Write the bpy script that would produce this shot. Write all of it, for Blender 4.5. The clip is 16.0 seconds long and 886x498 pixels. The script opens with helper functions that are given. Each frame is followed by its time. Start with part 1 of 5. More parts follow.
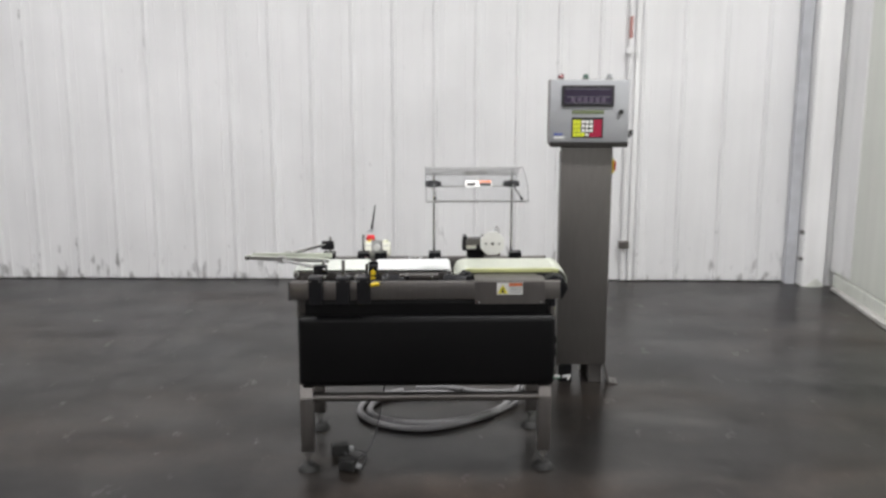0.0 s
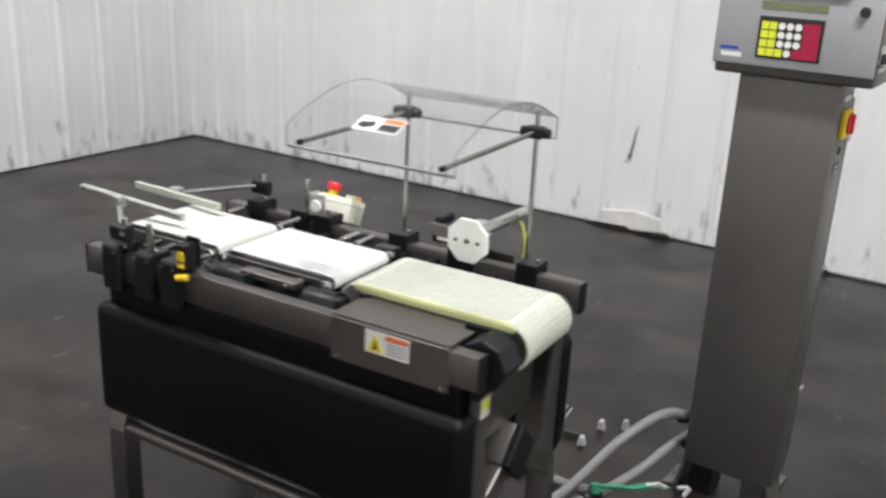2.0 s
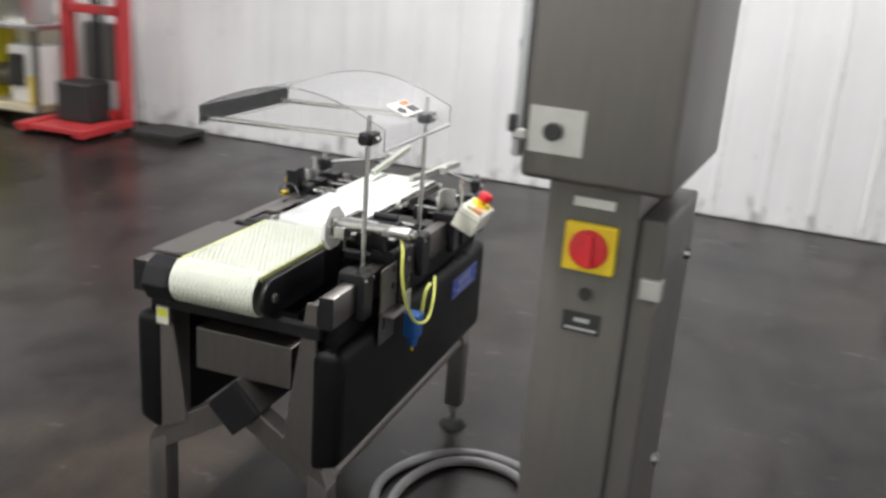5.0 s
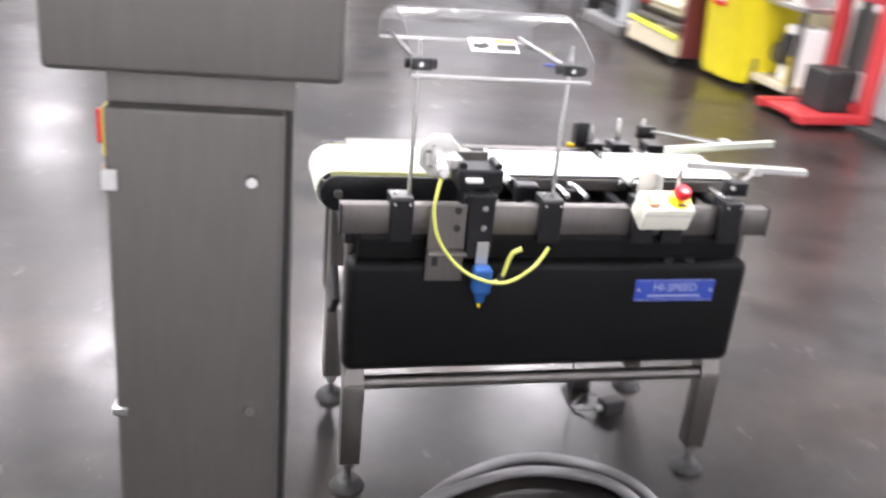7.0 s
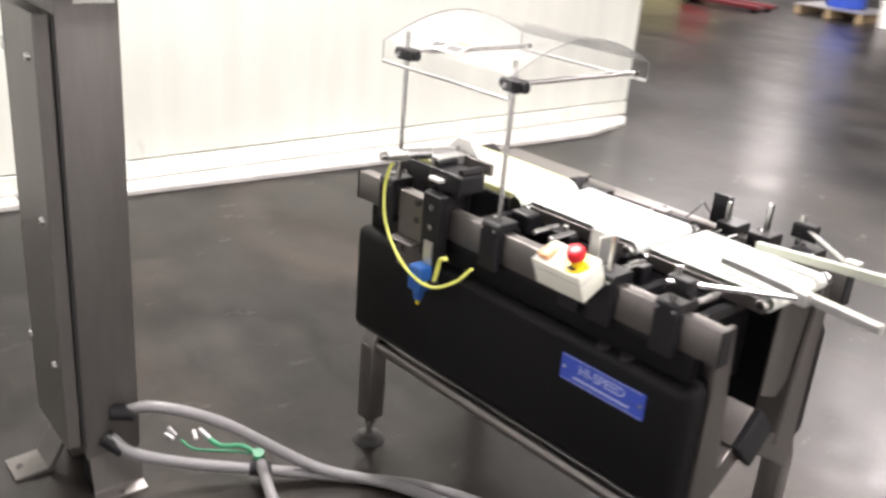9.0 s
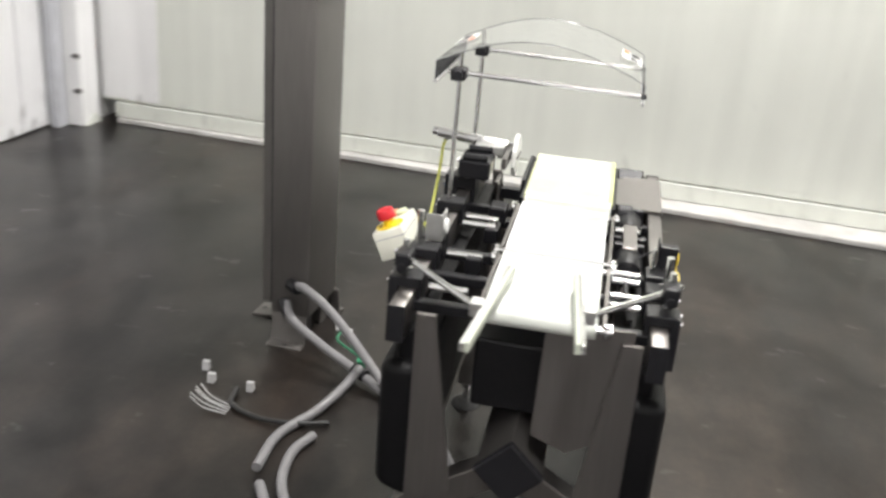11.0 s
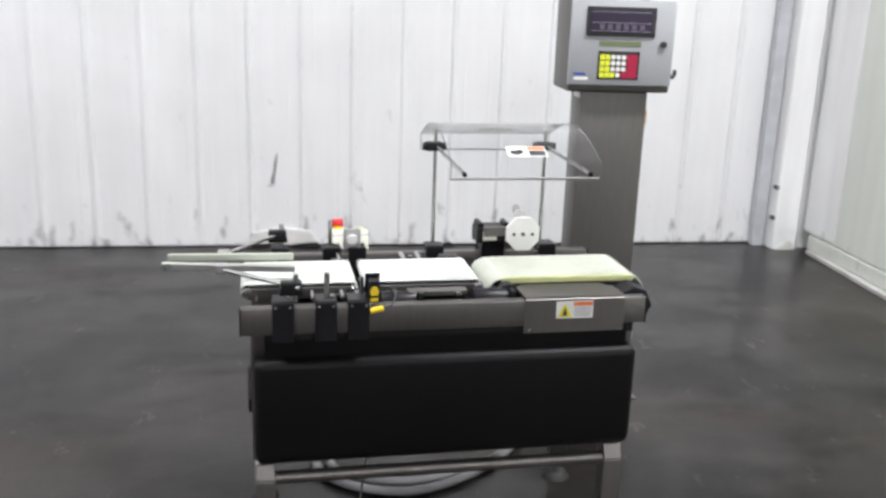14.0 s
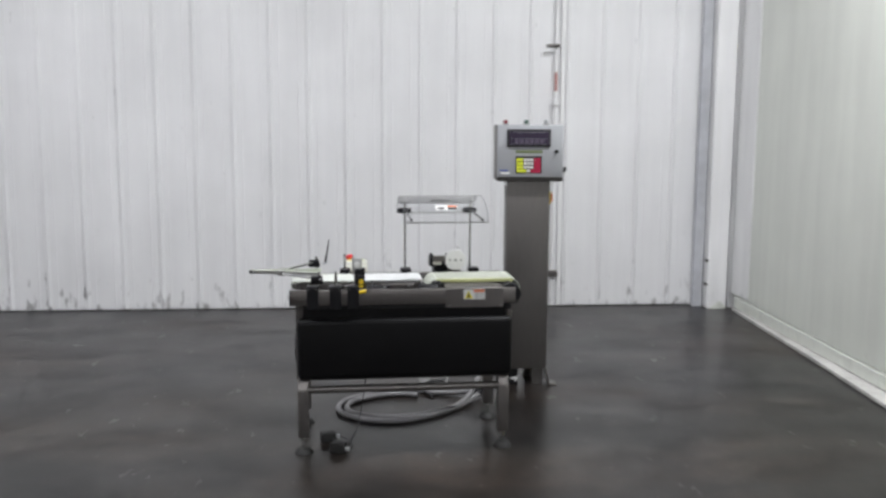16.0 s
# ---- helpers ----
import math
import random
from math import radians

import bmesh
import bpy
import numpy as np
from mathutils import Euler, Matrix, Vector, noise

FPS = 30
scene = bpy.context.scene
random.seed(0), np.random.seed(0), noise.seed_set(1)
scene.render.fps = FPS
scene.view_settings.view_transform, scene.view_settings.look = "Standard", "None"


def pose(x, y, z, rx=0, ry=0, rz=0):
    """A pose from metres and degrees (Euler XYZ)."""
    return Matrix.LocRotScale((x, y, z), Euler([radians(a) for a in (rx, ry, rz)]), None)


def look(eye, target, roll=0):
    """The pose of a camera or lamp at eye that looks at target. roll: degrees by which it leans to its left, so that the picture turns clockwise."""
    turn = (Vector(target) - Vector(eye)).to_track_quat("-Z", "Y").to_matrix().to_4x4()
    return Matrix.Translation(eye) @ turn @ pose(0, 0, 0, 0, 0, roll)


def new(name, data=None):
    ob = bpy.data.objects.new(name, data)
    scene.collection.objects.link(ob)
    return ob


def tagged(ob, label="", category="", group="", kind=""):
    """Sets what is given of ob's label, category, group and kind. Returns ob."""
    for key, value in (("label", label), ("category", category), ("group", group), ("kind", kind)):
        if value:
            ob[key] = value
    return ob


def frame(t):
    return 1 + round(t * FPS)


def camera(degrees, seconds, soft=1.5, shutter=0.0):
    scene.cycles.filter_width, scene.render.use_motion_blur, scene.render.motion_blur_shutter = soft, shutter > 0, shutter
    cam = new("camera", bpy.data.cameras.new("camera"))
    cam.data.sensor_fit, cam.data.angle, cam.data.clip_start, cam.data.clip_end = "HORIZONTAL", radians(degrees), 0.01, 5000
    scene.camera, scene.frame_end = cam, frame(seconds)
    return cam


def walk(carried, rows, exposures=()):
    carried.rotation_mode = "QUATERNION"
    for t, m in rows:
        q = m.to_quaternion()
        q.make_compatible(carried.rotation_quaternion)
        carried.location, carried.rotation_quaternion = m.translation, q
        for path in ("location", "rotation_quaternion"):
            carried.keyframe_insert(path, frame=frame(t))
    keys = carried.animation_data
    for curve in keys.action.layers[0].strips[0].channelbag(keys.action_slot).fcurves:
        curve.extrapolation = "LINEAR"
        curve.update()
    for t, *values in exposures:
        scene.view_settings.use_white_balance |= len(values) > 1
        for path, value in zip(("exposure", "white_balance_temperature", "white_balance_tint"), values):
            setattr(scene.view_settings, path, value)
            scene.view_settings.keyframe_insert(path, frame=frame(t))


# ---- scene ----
import itertools

cam = camera(50.6, 16.0, soft=2.7, shutter=0.6)

PATH = [
    (0, (-0.012, -3.766, 1.722), (0.032, -1.805, 1.331), -0.0),
    (0.5, (0.194, -3.026, 1.711), (0.127, -1.084, 1.237), -0.3),
    (1, (0.503, -2.349, 1.678), (0.196, -0.451, 1.127), 0.0),
    (1.5, (0.944, -1.838, 1.629), (0.243, -0.057, 1.048), 2.4),
    (2, (1.313, -1.467, 1.616), (0.368, 0.173, 0.97), 2.8),
    (2.5, (1.671, -1.099, 1.604), (0.433, 0.347, 0.99), 3.3),
    (3, (1.979, -0.727, 1.587), (0.475, 0.486, 1.069), 3.3),
    (5.5, (2.128, 1.877, 1.589), (0.551, 0.808, 0.978), 4.6),
    (6, (1.808, 2.222, 1.597), (0.537, 0.823, 0.946), 4.8),
    (6.5, (1.321, 2.438, 1.597), (0.401, 0.817, 0.874), 6.4),
    (7, (0.821, 2.606, 1.587), (0.375, 0.808, 0.833), 5.4),
    (7.5, (0.255, 2.599, 1.591), (0.299, 0.75, 0.83), 5.6),
    (8, (-0.313, 2.538, 1.585), (0.229, 0.763, 0.842), 6.1),
    (8.5, (-0.858, 2.311, 1.595), (0.207, 0.8, 0.831), 4.7),
    (9, (-1.332, 2.017, 1.592), (0.007, 0.733, 0.843), 4.9),
    (9.5, (-1.686, 1.622, 1.594), (-0.095, 0.678, 0.836), 4.2),
    (12, (-1.865, -0.786, 1.623), (-0.315, 0.264, 0.919), 5.0),
    (12.5, (-1.581, -1.215, 1.623), (-0.281, 0.145, 0.943), 5.0),
    (13, (-1.16, -1.571, 1.621), (-0.169, 0.031, 0.95), 4.3),
    (13.5, (-0.798, -1.951, 1.644), (-0.118, -0.172, 1.034), 4.0),
    (14, (-0.511, -2.349, 1.652), (-0.125, -0.462, 1.116), 2.0),
    (14.5, (-0.341, -2.83, 1.667), (-0.105, -0.906, 1.174), 1.6),
    (15, (-0.302, -3.4, 1.676), (-0.096, -1.446, 1.303), -0.1),
    (15.5, (-0.301, -3.994, 1.673), (-0.107, -2.026, 1.379), 2.2),
    (16, (-0.349, -4.553, 1.683), (-0.116, -2.586, 1.402), 0.3),
]
BETWEEN = [
    (4.25, (2.44, 0.58, 1.592), (0.60, 0.70, 1.02), 3.8),
    (10.75, (-2.17, 0.44, 1.606), (-0.35, 0.52, 0.87), 4.6),
]
# seconds, stops, kelvin, tint: the film's own exposure and white balance drift
STOPS = [(0, -0.83, 6500, 10), (1.5, -0.8, 6500, 10), (2.5, -0.66, 6500, 10), (3.2, -0.70, 6550, 10), (5.3, -0.48, 6500, 10), (6, 0.18, 6400, 16), (7, 0.69, 6350, 17),
         (8.0, 0.62, 6600, 18), (9.0, 0.27, 6850, 16), (9.7, 0.08, 6850, 9), (11.8, -0.45, 6500, 10), (13.5, -0.39, 6300, 10), (14.5, -0.66, 6300, 11), (16, -1.0, 6250, 10)]
walk(cam, [(t, look(*r)) for t, *r in sorted(PATH + BETWEEN)], STOPS)

# ---------------------------------------------------------------- light
world = bpy.data.worlds.new("world")
scene.world = world
world.use_nodes = True
world.node_tree.nodes["Background"].inputs["Color"].default_value = (0.6, 0.63, 0.68, 1)
world.node_tree.nodes["Background"].inputs["Strength"].default_value = 0.05

ROOM = pose(0, 0, 0, 0, 0, -2.4)      # the hall is turned a little against the machine
CEIL = 4.9
LAMP_SPOTS = [(-2.3, 0.0, 250), (2.1, -0.1, 340), (-3.0, -8.2, 185), (-0.6, -8.9, 240), (2.6, -8.8, 215), (4.8, -8.6, 225), (6.4, -9.2, 280), (9.5, -9.0, 190),
              (-3.0, -19.0, 150), (1.2, -19.0, 150), (5.6, -19.2, 215), (10.5, -19.0, 170), (-1.5, -32.0, 110), (5.0, -32.0, 100)]


# ---------------------------------------------------------------- materials
def nodes_of(name):
    m = bpy.data.materials.new(name)
    m.use_nodes = True
    nt = m.node_tree
    return m, nt, nt.nodes["Principled BSDF"]


def mat(name, col, rough=0.5, metal=0.0, var=0.12, scale=30.0, bump=0.0, stretch=(1, 1, 1), rvar=0.1, blotch=3.0):
    """Plain surface with grain and blotches: colour and roughness vary at two scales."""
    m, nt, p = nodes_of(name)
    N, L = nt.nodes.new, nt.links.new
    tc = N("ShaderNodeTexCoord")
    mp = N("ShaderNodeMapping")
    mp.inputs["Scale"].default_value = stretch
    L(tc.outputs["Object"], mp.inputs["Vector"])
    fine = N("ShaderNodeTexNoise")
    fine.inputs["Scale"].default_value = scale
    fine.inputs["Detail"].default_value = 4
    big = N("ShaderNodeTexNoise")
    big.inputs["Scale"].default_value = blotch
    big.inputs["Detail"].default_value = 5
    L(mp.outputs[0], fine.inputs["Vector"])
    L(mp.outputs[0], big.inputs["Vector"])
    add = N("ShaderNodeMath")
    add.operation = "ADD"
    L(fine.outputs["Fac"], add.inputs[0])
    L(big.outputs["Fac"], add.inputs[1])
    mr = N("ShaderNodeMapRange")
    mr.inputs["From Min"].default_value, mr.inputs["From Max"].default_value = 0.6, 1.4
    mr.inputs["To Min"].default_value, mr.inputs["To Max"].default_value = 1 - var, 1 + var
    L(add.outputs[0], mr.inputs["Value"])
    mul = N("ShaderNodeVectorMath")
    mul.operation = "SCALE"
    mul.inputs[0].default_value = col
    L(mr.outputs[0], mul.inputs["Scale"])
    L(mul.outputs[0], p.inputs["Base Color"])
    rr = N("ShaderNodeMapRange")
    rr.inputs["From Min"].default_value, rr.inputs["From Max"].default_value = 0.3, 0.7
    rr.inputs["To Min"].default_value, rr.inputs["To Max"].default_value = max(0.02, rough - rvar), min(1, rough + rvar)
    L(big.outputs["Fac"], rr.inputs["Value"])
    L(rr.outputs[0], p.inputs["Roughness"])
    p.inputs["Metallic"].default_value = metal
    if bump:
        b = N("ShaderNodeBump")
        b.inputs["Strength"].default_value = bump
        b.inputs["Distance"].default_value = 0.002
        L(fine.outputs["Fac"], b.inputs["Height"])
        L(b.outputs[0], p.inputs["Normal"])
    return m


def wall_material(name, col, scuffs=1.0, streaks=1.0, seams=False):
    """Painted sheet metal: vertical grime streaks and black scuffs low on the sheet."""
    m, nt, p = nodes_of(name)
    N, L = nt.nodes.new, nt.links.new
    geo = N("ShaderNodeNewGeometry")
    mp = N("ShaderNodeMapping")
    mp.inputs["Scale"].default_value = (9, 9, 0.7)
    L(geo.outputs["Position"], mp.inputs["Vector"])
    streak = N("ShaderNodeTexNoise")
    streak.inputs["Scale"].default_value, streak.inputs["Detail"].default_value = 1.0, 6
    L(mp.outputs[0], streak.inputs["Vector"])
    blot = N("ShaderNodeTexNoise")
    blot.inputs["Scale"].default_value, blot.inputs["Detail"].default_value = 1.1, 6
    L(geo.outputs["Position"], blot.inputs["Vector"])
    mp2 = N("ShaderNodeMapping")
    mp2.inputs["Scale"].default_value = (16, 16, 6)
    L(geo.outputs["Position"], mp2.inputs["Vector"])
    spot = N("ShaderNodeTexNoise")
    spot.inputs["Scale"].default_value, spot.inputs["Detail"].default_value = 1.0, 8
    L(mp2.outputs[0], spot.inputs["Vector"])
    sep = N("ShaderNodeSeparateXYZ")
    L(geo.outputs["Position"], sep.inputs[0])
    low = N("ShaderNodeMapRange")
    low.inputs["From Min"].default_value, low.inputs["From Max"].default_value = 0.0, 0.34
    low.inputs["To Min"].default_value, low.inputs["To Max"].default_value = 0.2, 0.0
    L(sep.outputs["Z"], low.inputs["Value"])
    sadd = N("ShaderNodeMath")
    sadd.operation = "ADD"
    L(spot.outputs["Fac"], sadd.inputs[0])
    L(low.outputs[0], sadd.inputs[1])
    if seams:
        tc = N("ShaderNodeTexCoord")
        so = N("ShaderNodeSeparateXYZ")
        L(tc.outputs["Object"], so.inputs[0])
        diff = N("ShaderNodeMath")
        diff.operation = "SUBTRACT"
        L(so.outputs["X"], diff.inputs[0])
        L(so.outputs["Y"], diff.inputs[1])
        pp = N("ShaderNodeMath")
        pp.operation = "PINGPONG"
        pp.inputs[1].default_value = 0.1595
        L(diff.outputs[0], pp.inputs[0])
        near = N("ShaderNodeMapRange")
        near.inputs["From Min"].default_value, near.inputs["From Max"].default_value = 0.115, 0.1595
        near.inputs["To Min"].default_value, near.inputs["To Max"].default_value = 0.0, 0.06
        L(pp.outputs[0], near.inputs["Value"])
        s2 = N("ShaderNodeMath")
        s2.operation = "ADD"
        L(sadd.outputs[0], s2.inputs[0])
        L(near.outputs[0], s2.inputs[1])
        sadd = s2
        line = N("ShaderNodeMapRange")
        line.inputs["From Min"].default_value, line.inputs["From Max"].default_value = 0.150, 0.159
        line.inputs["To Min"].default_value, line.inputs["To Max"].default_value = 0.0, 0.16
        L(pp.outputs[0], line.inputs["Value"])
    sc = N("ShaderNodeMapRange")
    sc.inputs["From Min"].default_value, sc.inputs["From Max"].default_value = 0.70, 0.84
    sc.inputs["To Min"].default_value, sc.inputs["To Max"].default_value = 0.0, 0.55 * scuffs
    L(sadd.outputs[0], sc.inputs["Value"])
    st = N("ShaderNodeMapRange")
    st.inputs["From Min"].default_value, st.inputs["From Max"].default_value = 0.3, 0.75
    st.inputs["To Min"].default_value, st.inputs["To Max"].default_value = 1 + 0.03 * streaks, 1 - 0.11 * streaks
    L(streak.outputs["Fac"], st.inputs["Value"])
    bl = N("ShaderNodeMapRange")
    bl.inputs["From Min"].default_value, bl.inputs["From Max"].default_value = 0.35, 0.7
    bl.inputs["To Min"].default_value, bl.inputs["To Max"].default_value = 1.03, 0.93
    L(blot.outputs["Fac"], bl.inputs["Value"])
    mm = N("ShaderNodeMath")
    mm.operation = "MULTIPLY"
    L(st.outputs[0], mm.inputs[0])
    L(bl.outputs[0], mm.inputs[1])
    if seams:
        grime = N("ShaderNodeMath")
        grime.operation = "MULTIPLY"
        L(line.outputs[0], grime.inputs[0])
        L(streak.outputs["Fac"], grime.inputs[1])
        keep = N("ShaderNodeMath")
        keep.operation = "SUBTRACT"
        keep.inputs[0].default_value = 1.0
        L(grime.outputs[0], keep.inputs[1])
        m3 = N("ShaderNodeMath")
        m3.operation = "MULTIPLY"
        L(mm.outputs[0], m3.inputs[0])
        L(keep.outputs[0], m3.inputs[1])
        mm = m3
    vs = N("ShaderNodeVectorMath")
    vs.operation = "SCALE"
    vs.inputs[0].default_value = col
    L(mm.outputs[0], vs.inputs["Scale"])
    mix = N("ShaderNodeMix")
    mix.data_type = "RGBA"
    L(sc.outputs[0], mix.inputs["Factor"])
    L(vs.outputs[0], mix.inputs["A"])
    mix.inputs["B"].default_value = (0.06, 0.055, 0.05, 1)
    L(mix.outputs["Result"], p.inputs["Base Color"])
    p.inputs["Roughness"].default_value = 0.42
    b = N("ShaderNodeBump")
    b.inputs["Strength"].default_value, b.inputs["Distance"].default_value = 0.25, 0.01
    L(blot.outputs["Fac"], b.inputs["Height"])
    L(b.outputs[0], p.inputs["Normal"])
    return m


def floor_material():
    """Dark sealed concrete: cloudy stains, trowel marks, scratches, worn gloss."""
    m, nt, p = nodes_of("sealed_concrete")
    N, L = nt.nodes.new, nt.links.new
    geo = N("ShaderNodeNewGeometry")

    def noise_tex(sx, sy, scale, detail, rough=0.6):
        mp = N("ShaderNodeMapping")
        mp.inputs["Scale"].default_value = (sx, sy, 1)
        L(geo.outputs["Position"], mp.inputs["Vector"])
        n = N("ShaderNodeTexNoise")
        n.inputs["Scale"].default_value, n.inputs["Detail"].default_value = scale, detail
        n.inputs["Roughness"].default_value = rough
        L(mp.outputs[0], n.inputs["Vector"])
        return n

    cloud = noise_tex(1, 1, 0.8, 7)
    trowel = noise_tex(0.8, 1.2, 2.2, 8, 0.7)
    grit = noise_tex(1, 1, 45, 5)
    r = N("ShaderNodeValToRGB")
    r.color_ramp.elements[0].position, r.color_ramp.elements[0].color = 0.41, (0.0025, 0.0021, 0.0020, 1)
    r.color_ramp.elements[1].position, r.color_ramp.elements[1].color = 0.60, (0.0215, 0.0186, 0.0168, 1)
    half = N("ShaderNodeMix")
    half.data_type = "FLOAT"
    half.inputs["Factor"].default_value = 0.5
    L(cloud.outputs["Fac"], half.inputs["A"])
    L(trowel.outputs["Fac"], half.inputs["B"])
    L(half.outputs["Result"], r.inputs["Fac"])
    brown = noise_tex(0.35, 1.0, 1.3, 6)
    br = N("ShaderNodeMapRange")
    br.inputs["From Min"].default_value, br.inputs["From Max"].default_value = 0.45, 0.66
    L(brown.outputs["Fac"], br.inputs["Value"])
    tint = N("ShaderNodeMix")
    tint.data_type = "RGBA"
    tint.blend_type = "MULTIPLY"
    L(br.outputs[0], tint.inputs["Factor"])
    L(r.outputs["Color"], tint.inputs["A"])
    tint.inputs["B"].default_value = (1.7, 1.4, 1.15, 1)
    g = N("ShaderNodeMapRange")
    g.inputs["From Min"].default_value, g.inputs["From Max"].default_value = 0.3, 0.7
    g.inputs["To Min"].default_value, g.inputs["To Max"].default_value = 0.88, 1.12
    L(grit.outputs["Fac"], g.inputs["Value"])
    s = N("ShaderNodeVectorMath")
    s.operation = "SCALE"
    L(tint.outputs["Result"], s.inputs[0])
    L(g.outputs[0], s.inputs["Scale"])
    rr = N("ShaderNodeMapRange")
    rr.inputs["From Min"].default_value, rr.inputs["From Max"].default_value = 0.35, 0.68
    rr.inputs["To Min"].default_value, rr.inputs["To Max"].default_value = 0.30, 0.46
    L(cloud.outputs["Fac"], rr.inputs["Value"])
    L(rr.outputs[0], p.inputs["Roughness"])
    p.inputs["IOR"].default_value = 1.5
    b = N("ShaderNodeBump")
    b.inputs["Strength"].default_value, b.inputs["Distance"].default_value = 0.10, 0.005
    p.inputs["Coat Weight"].default_value, p.inputs["Coat Roughness"].default_value, p.inputs["Coat IOR"].default_value = 0.18, 0.165, 1.4
    p.inputs["Specular IOR Level"].default_value = 0.23
    worn = N("ShaderNodeMapRange")
    worn.inputs["From Min"].default_value, worn.inputs["From Max"].default_value = 0.35, 0.65
    worn.inputs["To Min"].default_value, worn.inputs["To Max"].default_value = 0.10, 0.52
    L(trowel.outputs["Fac"], worn.inputs["Value"])
    L(worn.outputs[0], p.inputs["Coat Weight"])
    fleck = noise_tex(1, 0.45, 16, 6, 0.7)
    scuff = noise_tex(1.6, 0.7, 5.5, 9, 0.72)      # dull scuffed flecks break the gloss
    dull = N("ShaderNodeMapRange")
    dull.inputs["From Min"].default_value, dull.inputs["From Max"].default_value = 0.44, 0.66
    dull.inputs["To Min"].default_value, dull.inputs["To Max"].default_value = 0.17, 0.29
    L(scuff.outputs["Fac"], dull.inputs["Value"])
    L(dull.outputs[0], p.inputs["Coat Roughness"])
    mark = N("ShaderNodeMapRange")
    mark.inputs["From Min"].default_value, mark.inputs["From Max"].default_value = 0.35, 0.65
    mark.inputs["To Min"].default_value, mark.inputs["To Max"].default_value = 0.86, 1.14
    L(scuff.outputs["Fac"], mark.inputs["Value"])
    marked = N("ShaderNodeVectorMath")
    marked.operation = "SCALE"
    L(s.outputs[0], marked.inputs[0])
    L(mark.outputs[0], marked.inputs["Scale"])
    L(marked.outputs[0], p.inputs["Base Color"])
    relief = N("ShaderNodeMath")
    relief.operation = "MULTIPLY_ADD"
    relief.inputs[1].default_value = 0.22
    L(fleck.outputs["Fac"], relief.inputs[0])
    L(trowel.outputs["Fac"], relief.inputs[2])
    L(relief.outputs[0], b.inputs["Height"])
    L(b.outputs[0], p.inputs["Normal"])
    return m


def acrylic_material():
    m, nt, p = nodes_of("clear_acrylic")
    N, L = nt.nodes.new, nt.links.new
    tr = N("ShaderNodeBsdfTransparent")
    tr.inputs["Color"].default_value = (0.955, 0.96, 0.965, 1)
    gl = N("ShaderNodeBsdfGlossy")
    gl.inputs["Roughness"].default_value = 0.11
    gl.inputs["Color"].default_value = (1, 1, 1, 1)
    fr = N("ShaderNodeFresnel")
    fr.inputs["IOR"].default_value = 1.36
    mx = N("ShaderNodeMixShader")
    L(fr.outputs[0], mx.inputs[0])
    L(tr.outputs[0], mx.inputs[1])
    L(gl.outputs[0], mx.inputs[2])
    haze = N("ShaderNodeBsdfDiffuse")
    haze.inputs["Color"].default_value = (0.8, 0.82, 0.85, 1)
    sn = N("ShaderNodeTexNoise")
    sn.inputs["Scale"].default_value, sn.inputs["Detail"].default_value = 14, 8
    sr = N("ShaderNodeMapRange")
    sr.inputs["From Min"].default_value, sr.inputs["From Max"].default_value = 0.4, 0.8
    sr.inputs["To Min"].default_value, sr.inputs["To Max"].default_value = 0.004, 0.05
    L(sn.outputs["Fac"], sr.inputs["Value"])
    mx2 = N("ShaderNodeMixShader")
    L(sr.outputs[0], mx2.inputs[0])
    L(mx.outputs[0], mx2.inputs[1])
    L(haze.outputs[0], mx2.inputs[2])
    L(mx2.outputs[0], nt.nodes["Material Output"].inputs["Surface"])
    return m


def glow(name, col, strength):
    m, nt, p = nodes_of(name)
    p.inputs["Emission Color"].default_value = (*col, 1)
    p.inputs["Emission Strength"].default_value = strength
    return m


# soft plastics and paints
WALL = wall_material("painted_sheet_metal", (0.84, 0.84, 0.85), 1.0, 0.45, True)
WALL_SMOOTH = wall_material("painted_panel", (0.74, 0.76, 0.70), 0.3, 0.75)
CURB = mat("painted_curb", (0.52, 0.51, 0.49), 0.5, 0, 0.25, 9, 0.3)
COLUMN = wall_material("white_column_paint", (0.88, 0.88, 0.88), 0.6)
# grey holding the shade beside the column, also used for a scrape
SHADE_SCUFF_GREY = mat("shade_and_scuff_grey", (0.50, 0.51, 0.54), 0.5, 0, 0.15, 12)
CEILING = mat("ceiling_paint", (0.5, 0.5, 0.49), 0.8, 0, 0.08, 8)
FLOOR = floor_material()
STEEL = mat("brushed_stainless", (0.195, 0.183, 0.175), 0.40, 0.9, 0.10, 90, 0.05, (1, 1, 0.08), 0.06)
STEEL_DARK = mat("painted_grey_steel", (0.135, 0.127, 0.120), 0.42, 0.55, 0.10, 60, 0.05, (1, 1, 0.15), 0.06)
CHROME = mat("polished_rod", (0.55, 0.55, 0.545), 0.24, 1.0, 0.06, 60, 0, (1, 1, 1), 0.05)
ALU = mat("aluminium", (0.58, 0.58, 0.57), 0.35, 0.9, 0.08, 60)
COVER = mat("black_textured_plastic", (0.003, 0.003, 0.0036), 0.5, 0, 0.25, 260, 0.3, (1, 1, 1), 0.07)
COVER.node_tree.nodes["Principled BSDF"].inputs["Specular IOR Level"].default_value = 0.2
BLACK = mat("black_nylon", (0.010, 0.010, 0.012), 0.40, 0, 0.2, 80, 0.1)
BLACK.node_tree.nodes["Principled BSDF"].inputs["Specular IOR Level"].default_value = 0.3
RUBBER = mat("black_rubber", (0.02, 0.02, 0.02), 0.7, 0, 0.2, 60, 0.1)
CABINET = mat("grey_enamel", (0.40, 0.41, 0.43), 0.38, 0.1, 0.05, 120, 0.04)
